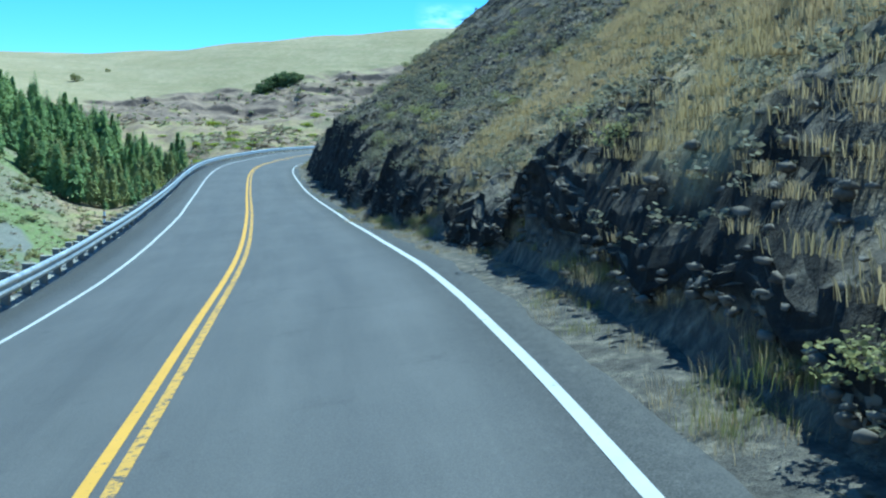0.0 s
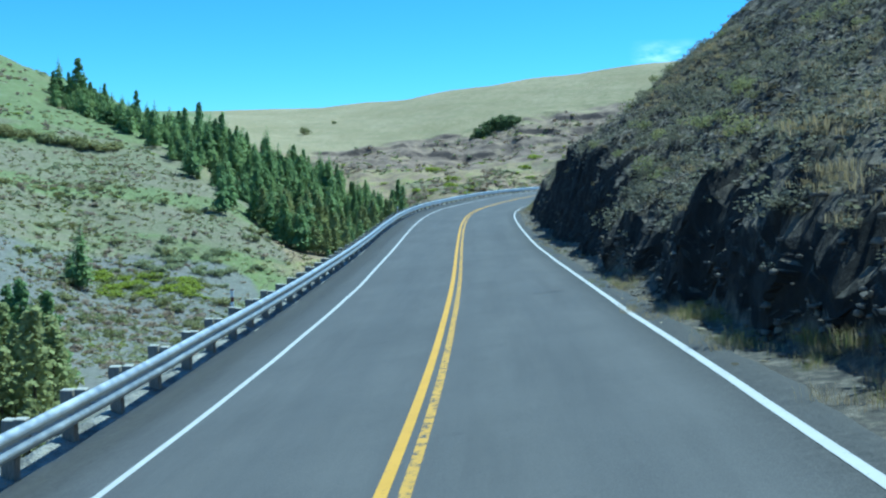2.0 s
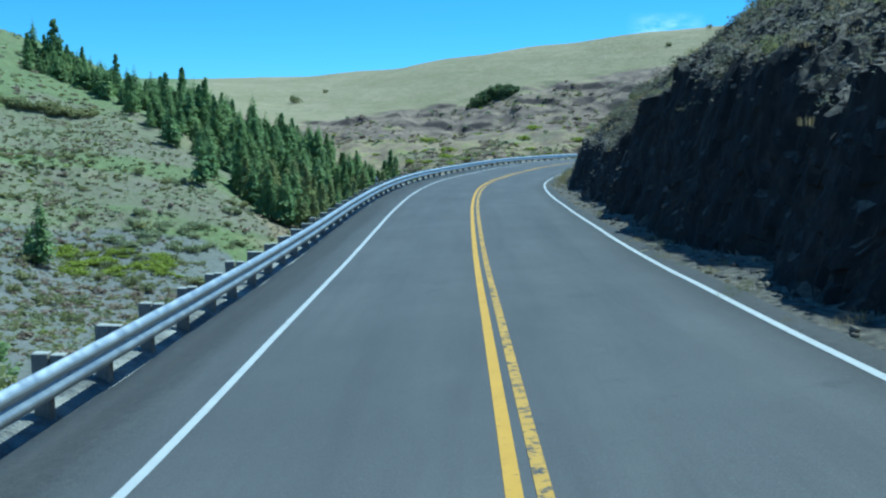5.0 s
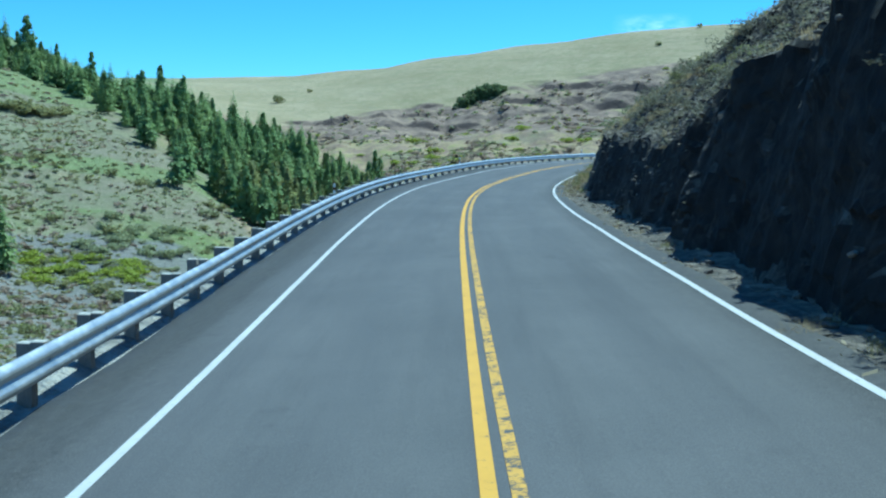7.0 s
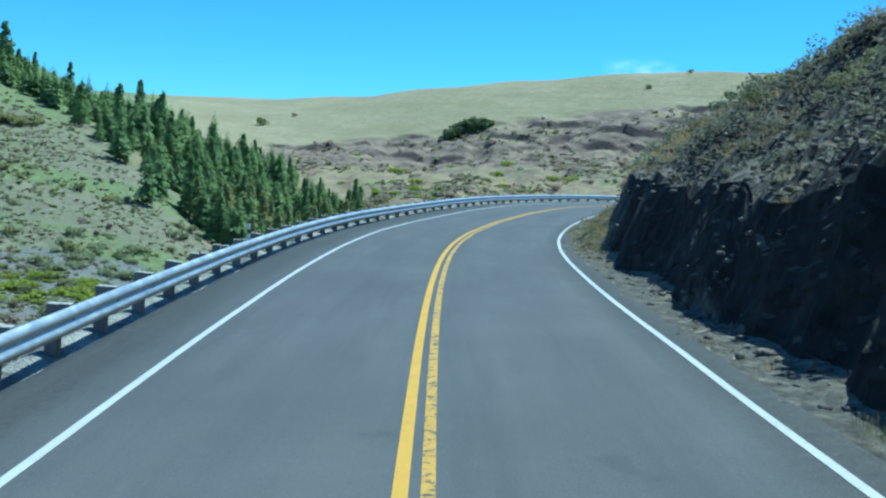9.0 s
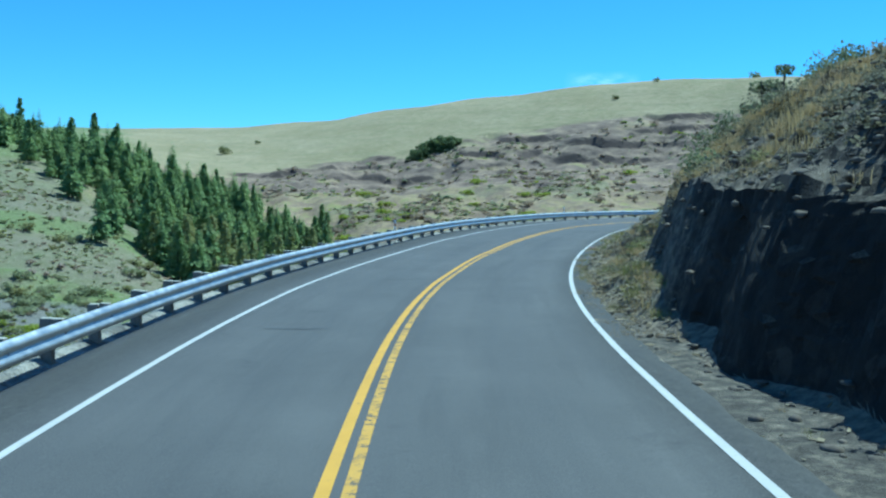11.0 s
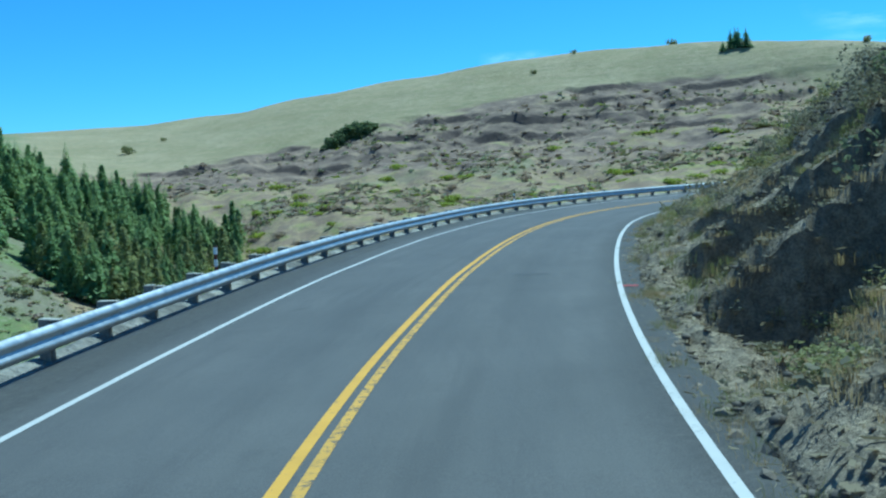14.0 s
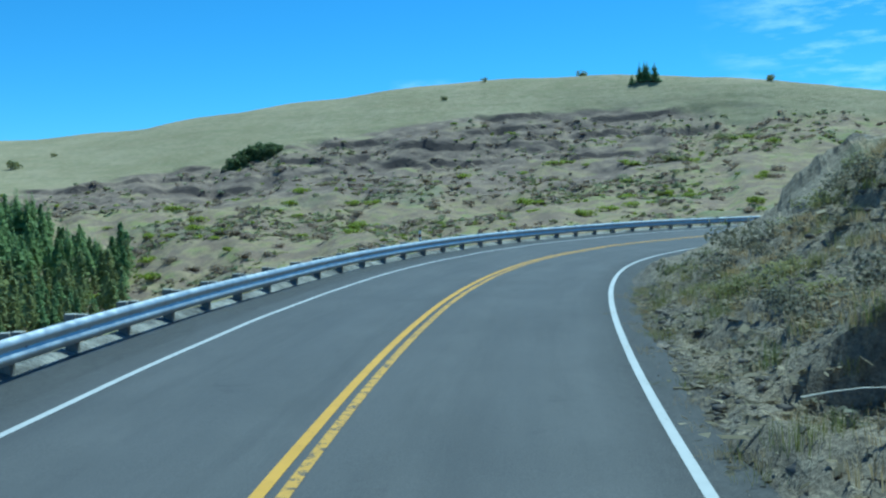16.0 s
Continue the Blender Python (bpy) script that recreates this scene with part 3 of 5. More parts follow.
def build_hillside():
    s = np.concatenate([np.arange(-80, -26, 1.5), np.arange(-26, 125, 0.2), np.arange(125, 215, 1.0)])
    u = np.concatenate([np.linspace(0, 1, 8)[:-1], np.linspace(1, 2, 44)[:-1], np.linspace(2, 3, 64)[:-1], np.linspace(3, 4, 26)])
    S_, U_ = np.meshgrid(s, u, indexing="ij")
    foot, lip = np.interp(S_, CUT_S, CUT_FOOT), np.interp(S_, CUT_S, CUT_LIP)
    foot = foot + 0.22 * fractal(S_ / 3.5, S_ * 0, 0.0, 3, 31) 
    lip = lip + 0.32 * fractal(S_ / 5, S_ * 0 + 7, 0.0, 3, 33)
    lip = np.maximum(lip, foot + 0.35)
    ends = (4.0, foot, lip, lip + 9, 46)
    L_ = np.select([U_ < 1, U_ < 2, U_ < 3], [ends[0] + U_ * (ends[1] - ends[0]), foot + (U_ - 1) * (lip - foot), lip + (U_ - 2) * 9], ends[3] + np.maximum(U_ - 3, 0) ** 1.4 * (46 - ends[3]))
    x, y, _ = on_road(S_, L_)
    mid = np.interp(S_, SS, MID[:, 2])
    z = mid + cut_height(S_, L_)
    table = far_height(x, y)
    w = step(34, 46, L_)
    z = z * (1 - w) + table * w
    # relief: blocky on the face, hummocky on the slope; pushed out along the fall line
    loose = step(74, 82, S_)                       # the bank past the rock face is loose rubble
    face = step(-0.15, 0.35, L_ - foot) * step(2.4, 0.2, L_ - lip)
    slope = step(-0.2, 1.0, L_ - lip)
    push = face * (1 - 0.35 * step(56, 64, S_) - 0.2 * loose) * ((0.5 - 0.3 * step(24, 10, S_)) * fractal(S_ / 2.6, z / 7, L_ / 9, 3, 41) + 0.075 * blocks(S_ / 0.8, z / 1.0, L_ / 1.2, 43) + 0.055 * blocks(S_ / 0.36, z / 0.4, L_ / 0.4, 47))
    lift = slope * (0.55 * fractal(S_ / 4.5, L_ / 4.5, 0.0, 3, 51) + 0.14 * step(6, -4, S_) * fractal(S_ / 1.3, L_ / 1.3, 0.0, 3, 52) + (1 - 0.55 * step(28, 18, S_)) * (0.07 * blocks(S_ / 0.7, L_ / 0.7, z / 2, 53) + 0.09 * blocks(S_ / 0.3, L_ / 0.3, z / 1, 57)))
    lift = lift + (face * loose + step(4.7, 5.4, L_) * (1 - face) * 0.25) * (0.3 * fractal((S_ + 0.5 * L_) / 2.6, L_ / 9, 0.0, 3, 62) * (face > 0.2) + 0.18 * fractal(S_ / 1.5, L_ / 1.5, 0.0, 3, 60) + 0.06 * blocks(S_ / 0.4, L_ / 0.4, z, 61))
    brow = np.interp(S_, [-12, 0, 10, 20, 38, 72, 78, 86, 92], [0.4, 0.5, 0.45, 0.3, 0.12, 0.08, 0.08, 0.25, 0.0])          # the lip hangs over the face
    push = push - brow * step(0.0, 0.9, (L_ - foot) / (lip - foot)) * step(3.0, 0.3, L_ - lip)
    # the gullies of the loose bank
    for g, deep in GULLIES:
        d = S_ - g + 0.3 * fractal(L_ / 1.1, L_ * 0 + g, 0.0, 2, 64)
        wall = step(-0.1, 0.45, d) * np.clip(1 - (d - 0.45) / 4.2, 0, 1) - 0.35 * step(-2.4, -0.3, d) * step(0.3, -0.2, d)
        lift = lift + deep * wall * step(4.5, 6.6, L_) * step(2.6, 0.2, L_ - lip)
    lift = lift - 1.3 * step(90, 92.5, S_) * step(114, 104, S_) * step(4.5, 6.6, L_) * step(2.6, 0.2, L_ - lip)
    L2 = L_ + push
    x, y, _ = on_road(S_, L2)
    z = z + lift + 0.35 * np.maximum(push, -0.4) * (L_ < lip)
    tan = fractal(S_ / 5 - L_ / 4, L_ / 7, 0.0, 3, 71)
    grass = np.clip(slope * (0.42 + 0.95 * tan + 0.8 * step(16, 6, S_) * step(-14, -6, S_)) * (1 - 0.75 * step(11, 20, S_) * step(80, 66, S_)) + 0.75 * face * loose * step(0.2, 1.2, L_ - foot) * (0.5 + 0.6 * tan) * step(0.1, -0.3, L_ - (lip - 0.25 * step(92, 84, S_) * 2)), 0, 1)
    brink = cut_brink(S_, foot, lip, np.interp(S_, CUT_S, CUT_TOP), np.interp(S_, CUT_S, CUT_TALUS))
    below = np.maximum(step(0.15, -0.25, L_ - brink), step(90, 96, S_))      # the talus under the face
    earth = loose * step(-0.5, 0.4, L_ - foot) * step(2.5, 0.5, L_ - lip) * below
    dirt = np.maximum(step(0.35, -0.1, L_ - foot), loose * step(0.6, -0.4, L_ - lip) * np.clip(0.6 + 0.5 * fractal(S_ / 1.6, L_ / 1.6, 0.0, 3, 75), 0, 1))
    HILL["P"], HILL["s"], HILL["l"], HILL["foot"], HILL["lip"], HILL["grass"], HILL["below"] = np.stack([x, y, z], -1), S_, L_, foot, lip, grass, below
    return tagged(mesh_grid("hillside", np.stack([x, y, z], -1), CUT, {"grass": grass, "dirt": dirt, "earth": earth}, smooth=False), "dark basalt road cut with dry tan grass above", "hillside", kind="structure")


def near_road(x, y):
    """Distance from the road's middle line, and whether the point lies right of it."""
    best, right = np.full(np.shape(x), 1e9), np.zeros(np.shape(x), bool)
    for k in range(0, len(SS) - 6, 6):
        dx, dy = x - MID[k, 0], y - MID[k, 1]
        d = dx**2 + dy**2
        tx, ty = MID[k + 6, 0] - MID[k, 0], MID[k + 6, 1] - MID[k, 1]
        right = np.where(d < best, tx * dy - ty * dx < 0, right)
        best = np.minimum(best, d)
    return np.sqrt(best), right


def build_ground():
    az = np.radians(np.concatenate([np.arange(-180, -48, 4.0), np.arange(-48, 62, 0.3), np.arange(62, 180.1, 2.0)]))
    r = np.concatenate([np.arange(4, 130, 4.0), np.arange(130, 240, 8.0), np.arange(240, 490, 3.5), np.arange(490, 680, 1.8), np.arange(680, 760, 5.0), np.arange(760, 1100, 10.0), np.geomspace(1100, 3300, 24)])
    A_, R_ = np.meshgrid(az, r, indexing="ij")
    x, y = R_ * np.sin(A_), 40 + R_ * np.cos(A_)
    z = far_height(x, y)
    d, right = near_road(x, y)
    z = z - np.where(right, 60 * step(45.5, 36, d), 14 * step(76, 44, d) + 46 * step(34, 14, d))
    a, rr = np.degrees(A_), R_
    wob = 40 * fractal(x / 90, y / 90, 0.0, 3, 3)
    rim_lo = np.interp(a, [-12, -6, 0, 8, 16, 22, 30], [595, 575, 560, 500, 495, 520, 540])
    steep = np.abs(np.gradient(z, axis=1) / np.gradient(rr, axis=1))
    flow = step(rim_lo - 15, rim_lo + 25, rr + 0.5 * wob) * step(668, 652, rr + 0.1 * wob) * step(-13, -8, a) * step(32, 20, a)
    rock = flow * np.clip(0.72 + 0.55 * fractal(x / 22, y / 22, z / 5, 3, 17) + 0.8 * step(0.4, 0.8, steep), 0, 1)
    scrub = step(655, 625, rr + 0.2 * wob) * step(-26, -12, a + 0.05 * wob) + 0.2 * step(400, 330, rr + wob) * step(-12, -26, a)
    green = step(-12, -20, a) * step(330, 390, rr + wob) * (0.85 + 0.3 * fractal(x / 50, y / 50, 0.0, 2, 14)) + 0.45 * step(0.25, 0.7, fractal(x / 45, y / 45, 0.0, 2, 15)) * step(640, 560, rr) + step(-9, -14, a) * step(400, 340, rr + wob) * (0.8 + 0.4 * fractal(x / 25, y / 25, 0.0, 3, 16))
    z = z + rock * 1.2 * fractal(x / 9, y / 9, z / 6, 3, 81)
    near_slope = step(-12, -15, a)
    rw = rr + 0.35 * wob
    belt = near_slope * np.maximum(step(368, 376, rw) * step(428, 418, rw), step(304, 314, rw) * step(350, 340, rw))
    meadow = near_slope * np.maximum(step(344, 350, rw) * step(372, 364, rw), 0.8 * step(440, 455, rw))
    masks = {"scree": near_slope * step(305, 285, rw), "belt": belt, "meadow": meadow, "rock": np.clip(rock, 0, 1), "scrub": np.clip(scrub, 0, 1), "green": np.clip(green, 0, 1)}
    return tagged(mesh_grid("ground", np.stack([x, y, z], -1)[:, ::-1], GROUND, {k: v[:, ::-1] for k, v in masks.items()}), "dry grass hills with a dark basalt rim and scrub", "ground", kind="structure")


def wood_material():
    m, n, l, b = material("weathered_timber", 0.9)
    co = coords(n, l, (6, 6, 1))
    g = noise_of(n, l, co, 8, 5, 0.7)
    c = ramp(n, l, g, (0.3, (0.17, 0.155, 0.135)), (0.7, (0.38, 0.35, 0.305)))
    c = mix(n, l, ramp(n, l, random_of(n), (0.0, 0.0), (1.0, 0.5)), c, (0.2, 0.18, 0.155))
    # top faces coloured paler: bleached end grain, and sunlight painted in
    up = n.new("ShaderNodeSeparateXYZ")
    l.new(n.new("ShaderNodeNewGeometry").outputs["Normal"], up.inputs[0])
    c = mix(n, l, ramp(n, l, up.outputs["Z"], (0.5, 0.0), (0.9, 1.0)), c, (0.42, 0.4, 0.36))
    l.new(c, b.inputs["Base Color"])
    bump(n, l, b, g, 0.5, 0.01)
    return m


def steel_material():
    m, n, l, b = material("galvanised_steel", 0.42, 0.75)
    co = coords(n, l)
    g = noise_of(n, l, co, 3, 5, 0.7)
    c = ramp(n, l, g, (0.3, (0.40, 0.41, 0.42)), (0.7, (0.60, 0.62, 0.63)))
    c = mix(n, l, ramp(n, l, noise_of(n, l, co, 14, 4), (0.62, 0.0), (0.72, 0.3)), c, (0.2, 0.16, 0.13))
    l.new(c, b.inputs["Base Color"])
    l.new(ramp(n, l, g, (0.3, 0.36), (0.7, 0.55)), b.inputs["Roughness"])
    return m


def plain_material(name, dark, light, scale, rough=0.85, object_mix=0.0, other=(0, 0, 0)):
    """Two tones by grain, and a third mixed in from thing to thing."""
    m, n, l, b = material(name, rough)
    c = ramp(n, l, noise_of(n, l, coords(n, l), scale, 4, 0.65), (0.3, dark), (0.7, light))
    if object_mix:
        c = mix(n, l, ramp(n, l, random_of(n), (0.0, 0.0), (1.0, object_mix)), c, other)
    l.new(c, b.inputs["Base Color"])
    return m


def leaf_material(name, dark, light, scale, other, amount=0.6, shine=0.0):
    m, n, l, b = material(name, 0.75)
    isl = n.new("ShaderNodeNewGeometry").outputs["Random Per Island"]
    c = ramp(n, l, isl, (0.0, dark), (1.0, light))
    c = mix(n, l, ramp(n, l, noise_of(n, l, coords(n, l), scale, 3), (0.4, 0.0), (0.65, amount)), c, other)
    c = mix(n, l, ramp(n, l, random_of(n), (0.0, 0.0), (1.0, 0.45)), c, other)
    l.new(c, b.inputs["Base Color"])
    thin, both = n.new("ShaderNodeBsdfTranslucent"), n.new("ShaderNodeMixShader")
    l.new(c, thin.inputs["Color"])
    both.inputs[0].default_value = 0.42
    l.new(b.outputs[0], both.inputs[1])
    l.new(thin.outputs[0], both.inputs[2])
    l.new(both.outputs[0], n["Material Output"].inputs["Surface"])
    return m


TIMBER, STEEL = wood_material(), steel_material()
BARK = plain_material("bark", (0.06, 0.045, 0.035), (0.14, 0.11, 0.085), 2.0)
DARK = leaf_material("thicket_leaves", (0.09, 0.12, 0.055), (0.19, 0.235, 0.1), 0.1, (0.17, 0.2, 0.075))
NEEDLES = leaf_material("pine_needles", (0.125, 0.20, 0.085), (0.29, 0.40, 0.17), 0.025, (0.32, 0.38, 0.14), 0.5)
FRESH = leaf_material("fresh_green_leaves", (0.2, 0.235, 0.09), (0.38, 0.41, 0.17), 0.025, (0.42, 0.40, 0.17), 0.6)
LEAVES = leaf_material("shrub_leaves", (0.17, 0.18, 0.08), (0.34, 0.345, 0.155), 0.05, (0.36, 0.33, 0.14))
BRIGHT = leaf_material("yellow_green_leaves", (0.24, 0.28, 0.035), (0.42, 0.45, 0.06), 0.1, (0.32, 0.36, 0.06))
PALE = leaf_material("pale_leaves", (0.26, 0.27, 0.15), (0.46, 0.46, 0.28), 0.1, (0.3, 0.32, 0.15))
BROWN = leaf_material("brown_scrub_leaves", (0.28, 0.215, 0.18), (0.45, 0.35, 0.28), 0.05, (0.36, 0.29, 0.18))
SAGE = leaf_material("sage_leaves", (0.12, 0.11, 0.076), (0.31, 0.29, 0.21), 0.4, (0.2, 0.185, 0.115))
BUSH = leaf_material("grey_green_leaves", (0.12, 0.14, 0.08), (0.27, 0.29, 0.175), 0.3, (0.2, 0.22, 0.11))
LITTER = leaf_material("dry_leaf_litter", (0.13, 0.105, 0.07), (0.58, 0.49, 0.34), 0.5, (0.2, 0.18, 0.11))
STRAW = leaf_material("dry_grass_blades", (0.25, 0.18, 0.095), (0.55, 0.43, 0.26), 0.5, (0.34, 0.27, 0.12))
WEED = leaf_material("green_weed_blades", (0.10, 0.13, 0.035), (0.26, 0.27, 0.09), 0.6, (0.3, 0.25, 0.1))
STONE = plain_material("basalt_stone", (0.075, 0.064, 0.056), (0.20, 0.168, 0.135), 5.0, 0.95, 0.6, (0.33, 0.27, 0.2))
SIGN_WHITE = plain_material("white_reflector_sheet", (0.8, 0.8, 0.8), (0.9, 0.9, 0.9), 8.0, 0.5)
SIGN_BROWN = plain_material("red_brown_paint", (0.12, 0.04, 0.03), (0.17, 0.065, 0.045), 8.0, 0.6)
TAR = plain_material("tar_stain", (0.055, 0.053, 0.054), (0.09, 0.087, 0.087), 6.0, 0.75)
RED_PAINT = plain_material("red_survey_paint", (0.4, 0.06, 0.07), (0.55, 0.11, 0.11), 12.0, 0.7)
DEADWOOD = plain_material("bleached_dead_wood", (0.28, 0.25, 0.2), (0.5, 0.46, 0.4), 6.0, 0.9)


# ---- mesh helpers ----
def raw_mesh(name, verts, faces, mat, smooth=False):
    me = bpy.data.meshes.new(name)
    me.from_pydata([tuple(map(float, v)) for v in verts], [], [tuple(map(int, f)) for f in faces])
    for one in mat if isinstance(mat, (list, tuple)) else [mat]:
        me.materials.append(one)
    if smooth:
        me.polygons.foreach_set("use_smooth", [True] * len(me.polygons))
    me.update()
    return me


def part(name, me, parent, label="", m=None):
    ob = new(name, me)
    ob.parent = parent
    if m is not None:
        ob.matrix_basis = m
    if label:
        ob["label"] = label
    return ob


def empty(name, m, label, category, group="", kind=""):
    ob = new(name)
    ob.empty_display_size = 0.2
    ob.matrix_basis = m
    return tagged(ob, label, category, group, kind)


def boxed(sx, sy, sz, bevel, mat, name):
    """A block standing on z = 0, its edges rounded."""
    bm = bmesh.new()
    bmesh.ops.create_cube(bm, size=1)
    bmesh.ops.scale(bm, vec=(sx, sy, sz), verts=bm.verts)
    bmesh.ops.translate(bm, vec=(0, 0, sz / 2), verts=bm.verts)
    bmesh.ops.bevel(bm, geom=bm.edges[:], offset=bevel, segments=1, affect="EDGES")
    me = bpy.data.meshes.new(name)
    bm.to_mesh(me)
    bm.free()
    me.materials.append(mat)
    return me


def leaf_cloud(rng, centres, radii, count, size, flat=0.5, up=0.3):
    """Small folded leaves strewn through ellipsoid clumps: arrays of points and triangles."""
    pick = rng.integers(0, len(centres), count)
    d = rng.normal(size=(count, 3))
    d /= np.linalg.norm(d, axis=1)[:, None]
    r = rng.uniform(0.55, 1.0, count) ** 0.6
    base = np.asarray(centres)[pick] + d * r[:, None] * np.asarray(radii)[pick]
    a = rng.normal(size=(count, 3))
    a[:, 2] = a[:, 2] * flat
    a /= np.linalg.norm(a, axis=1)[:, None]
    b = np.cross(a, d + rng.normal(size=(count, 3)) * 0.6 + (0, 0, up))
    b /= np.linalg.norm(b, axis=1)[:, None] + 1e-9
    k = size * rng.uniform(0.6, 1.5, count)[:, None]
    v = np.stack([base - a * k * 0.5, base + b * k * 0.45, base + a * k * 0.5, base - b * k * 0.4 + np.cross(a, b) * k * 0.15], 1).reshape(-1, 3)
    i = np.arange(count)[:, None] * 4
    f = np.concatenate([i + [0, 1, 2], i + [0, 2, 3]])
    return v, f


def ring_tube(points, radii, sides=6):
    """A tapered tube along points."""
    v, f = [], []
    for k, (p, r) in enumerate(zip(points, radii)):
        for j in range(sides):
            a = 2 * math.pi * j / sides
            v.append((p[0] + r * math.cos(a), p[1] + r * math.sin(a), p[2]))
        if k:
            for j in range(sides):
                a, b = (k - 1) * sides + j, (k - 1) * sides + (j + 1) % sides
                f.append((a, b, b + sides, a + sides))
    return np.array(v), f


def joined(name, base, spots, mat):
    """One mesh of many copies of small meshes: base is a list of (points, faces); spots rows of x, y, z, size, turn, kind, squash."""
    vs, fs, at = [], [], 0
    for x, y, z, size, turn, kind, squash in spots:
        v, f = base[int(kind) % len(base)]
        c, s = math.cos(turn), math.sin(turn)
        w = np.stack([(v[:, 0] * c - v[:, 1] * s) * size + x, (v[:, 0] * s + v[:, 1] * c) * size + y, v[:, 2] * size * squash + z], 1)
        vs.append(w)
        fs.append(np.asarray(f) + at)
        at += len(v)
    v, f = np.concatenate(vs), np.concatenate(fs)
    me = bpy.data.meshes.new(name)
    me.vertices.add(len(v))
    me.vertices.foreach_set("co", v.astype(np.float32).ravel())
    k = f.shape[1]
    me.loops.add(f.size)
    me.loops.foreach_set("vertex_index", f.astype(np.int32).ravel())
    me.polygons.add(len(f))
    me.polygons.foreach_set("loop_start", np.arange(0, f.size, k, dtype=np.int32))
    me.update(calc_edges=True)
    me.materials.append(mat)
    return me


# ---- guard rail ----
def build_guardrail():
    rail = empty("guardrail", Matrix(), "galvanised steel W-beam guard rail on weathered timber posts", "guardrail")
    profile = [(0.0, 0.312), (0.022, 0.308), (0.07, 0.262), (0.082, 0.235), (0.07, 0.208), (0.012, 0.166), (0.012, 0.146), (0.07, 0.104), (0.082, 0.077), (0.07, 0.05), (0.022, 0.004), (0.0, 0.0)]
    profile = [(a * 1.1, h * 1.27) for a, h in profile]
    outline = profile + [(a - 0.006, h) for a, h in reversed(profile)]
    n = len(outline)
    first, gap = 13.7 - 1.905 * 28, 1.905
    for k in range(58):
        s0 = first + k * 3.81
        stations = np.linspace(s0 - 0.12, s0 + 3.81 + 0.12, 9)
        v = []
        for j, s in enumerate(stations):
            for a, h in outline:
                lap = 0.004 if k % 2 else 0.0
                x, y, z = on_road(s, RAIL_L + a + lap)
                _, _, flat = on_road(s, -4.0)
                plane = float(flat) + float(np.interp(s, GRADE_S, CROSS)) * (RAIL_L + 4.0)
                v.append((float(x), float(y), plane + RAIL_H - 0.396 + h))
        f = [(j * n + i, j * n + (i + 1) % n, (j + 1) * n + (i + 1) % n, (j + 1) * n + i) for j in range(len(stations) - 1) for i in range(n)]
        part("rail_beam", raw_mesh("rail_beam", v, f, STEEL, True), rail)
    post = boxed(0.2, 0.16, 1.15, 0.012, TIMBER, "timber_post")
    block = boxed(0.17, 0.15, 0.42, 0.01, TIMBER, "block_out")
    bolt = boxed(0.03, 0.035, 0.035, 0.008, STEEL, "bolt_head")
    rng = random.Random(4)
    for k in range(116):
        s = first + k * gap
        _, _, flat = on_road(s, -4.0)
        plane = float(flat) + float(np.interp(s, GRADE_S, CROSS)) * (RAIL_L + 4.0)
        turn = math.degrees(heading(s))
        p, q = place(s, RAIL_L - 0.29), place(s, RAIL_L - 0.1)
        lean = rng.uniform(-1.5, 1.5)
        top = plane + 0.62 + rng.uniform(-0.02, 0.025)
        stand = pose(p.x, p.y, top - 1.15, lean, rng.uniform(-2, 2), turn + rng.uniform(-3, 3))
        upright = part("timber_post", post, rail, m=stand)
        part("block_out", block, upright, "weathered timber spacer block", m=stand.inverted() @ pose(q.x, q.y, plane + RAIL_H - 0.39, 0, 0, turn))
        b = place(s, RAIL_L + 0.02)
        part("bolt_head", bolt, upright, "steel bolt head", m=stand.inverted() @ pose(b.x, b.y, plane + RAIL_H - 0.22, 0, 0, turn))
    return rail


def build_delineator(s, l, top, group):
    p = place(s, l)
    d = empty("delineator_post", pose(p.x, p.y, p.z, 0, 0, math.degrees(heading(s))), "slim brown marker post with two white reflector bands behind the rail", "marker post", group)
    tube = lambda h0, h1, r, mat, name: raw_mesh(name, *ring_tube([(0, 0, h0), (0, 0, h1)], (r, r), 12), mat, True)
    shaft = part("post", tube(-0.3, top, 0.043, SIGN_BROWN, "post"), d)
    part("cap", boxed(0.06, 0.06, 0.012, 0.004, SIGN_BROWN, "cap"), shaft, m=pose(0, 0, top - 0.004))
    for h in (top - 0.2, top - 0.5):
        part("reflector_band", tube(h, h + 0.17, 0.047, SIGN_WHITE, "reflector_band"), shaft, "white reflective band")
    return d


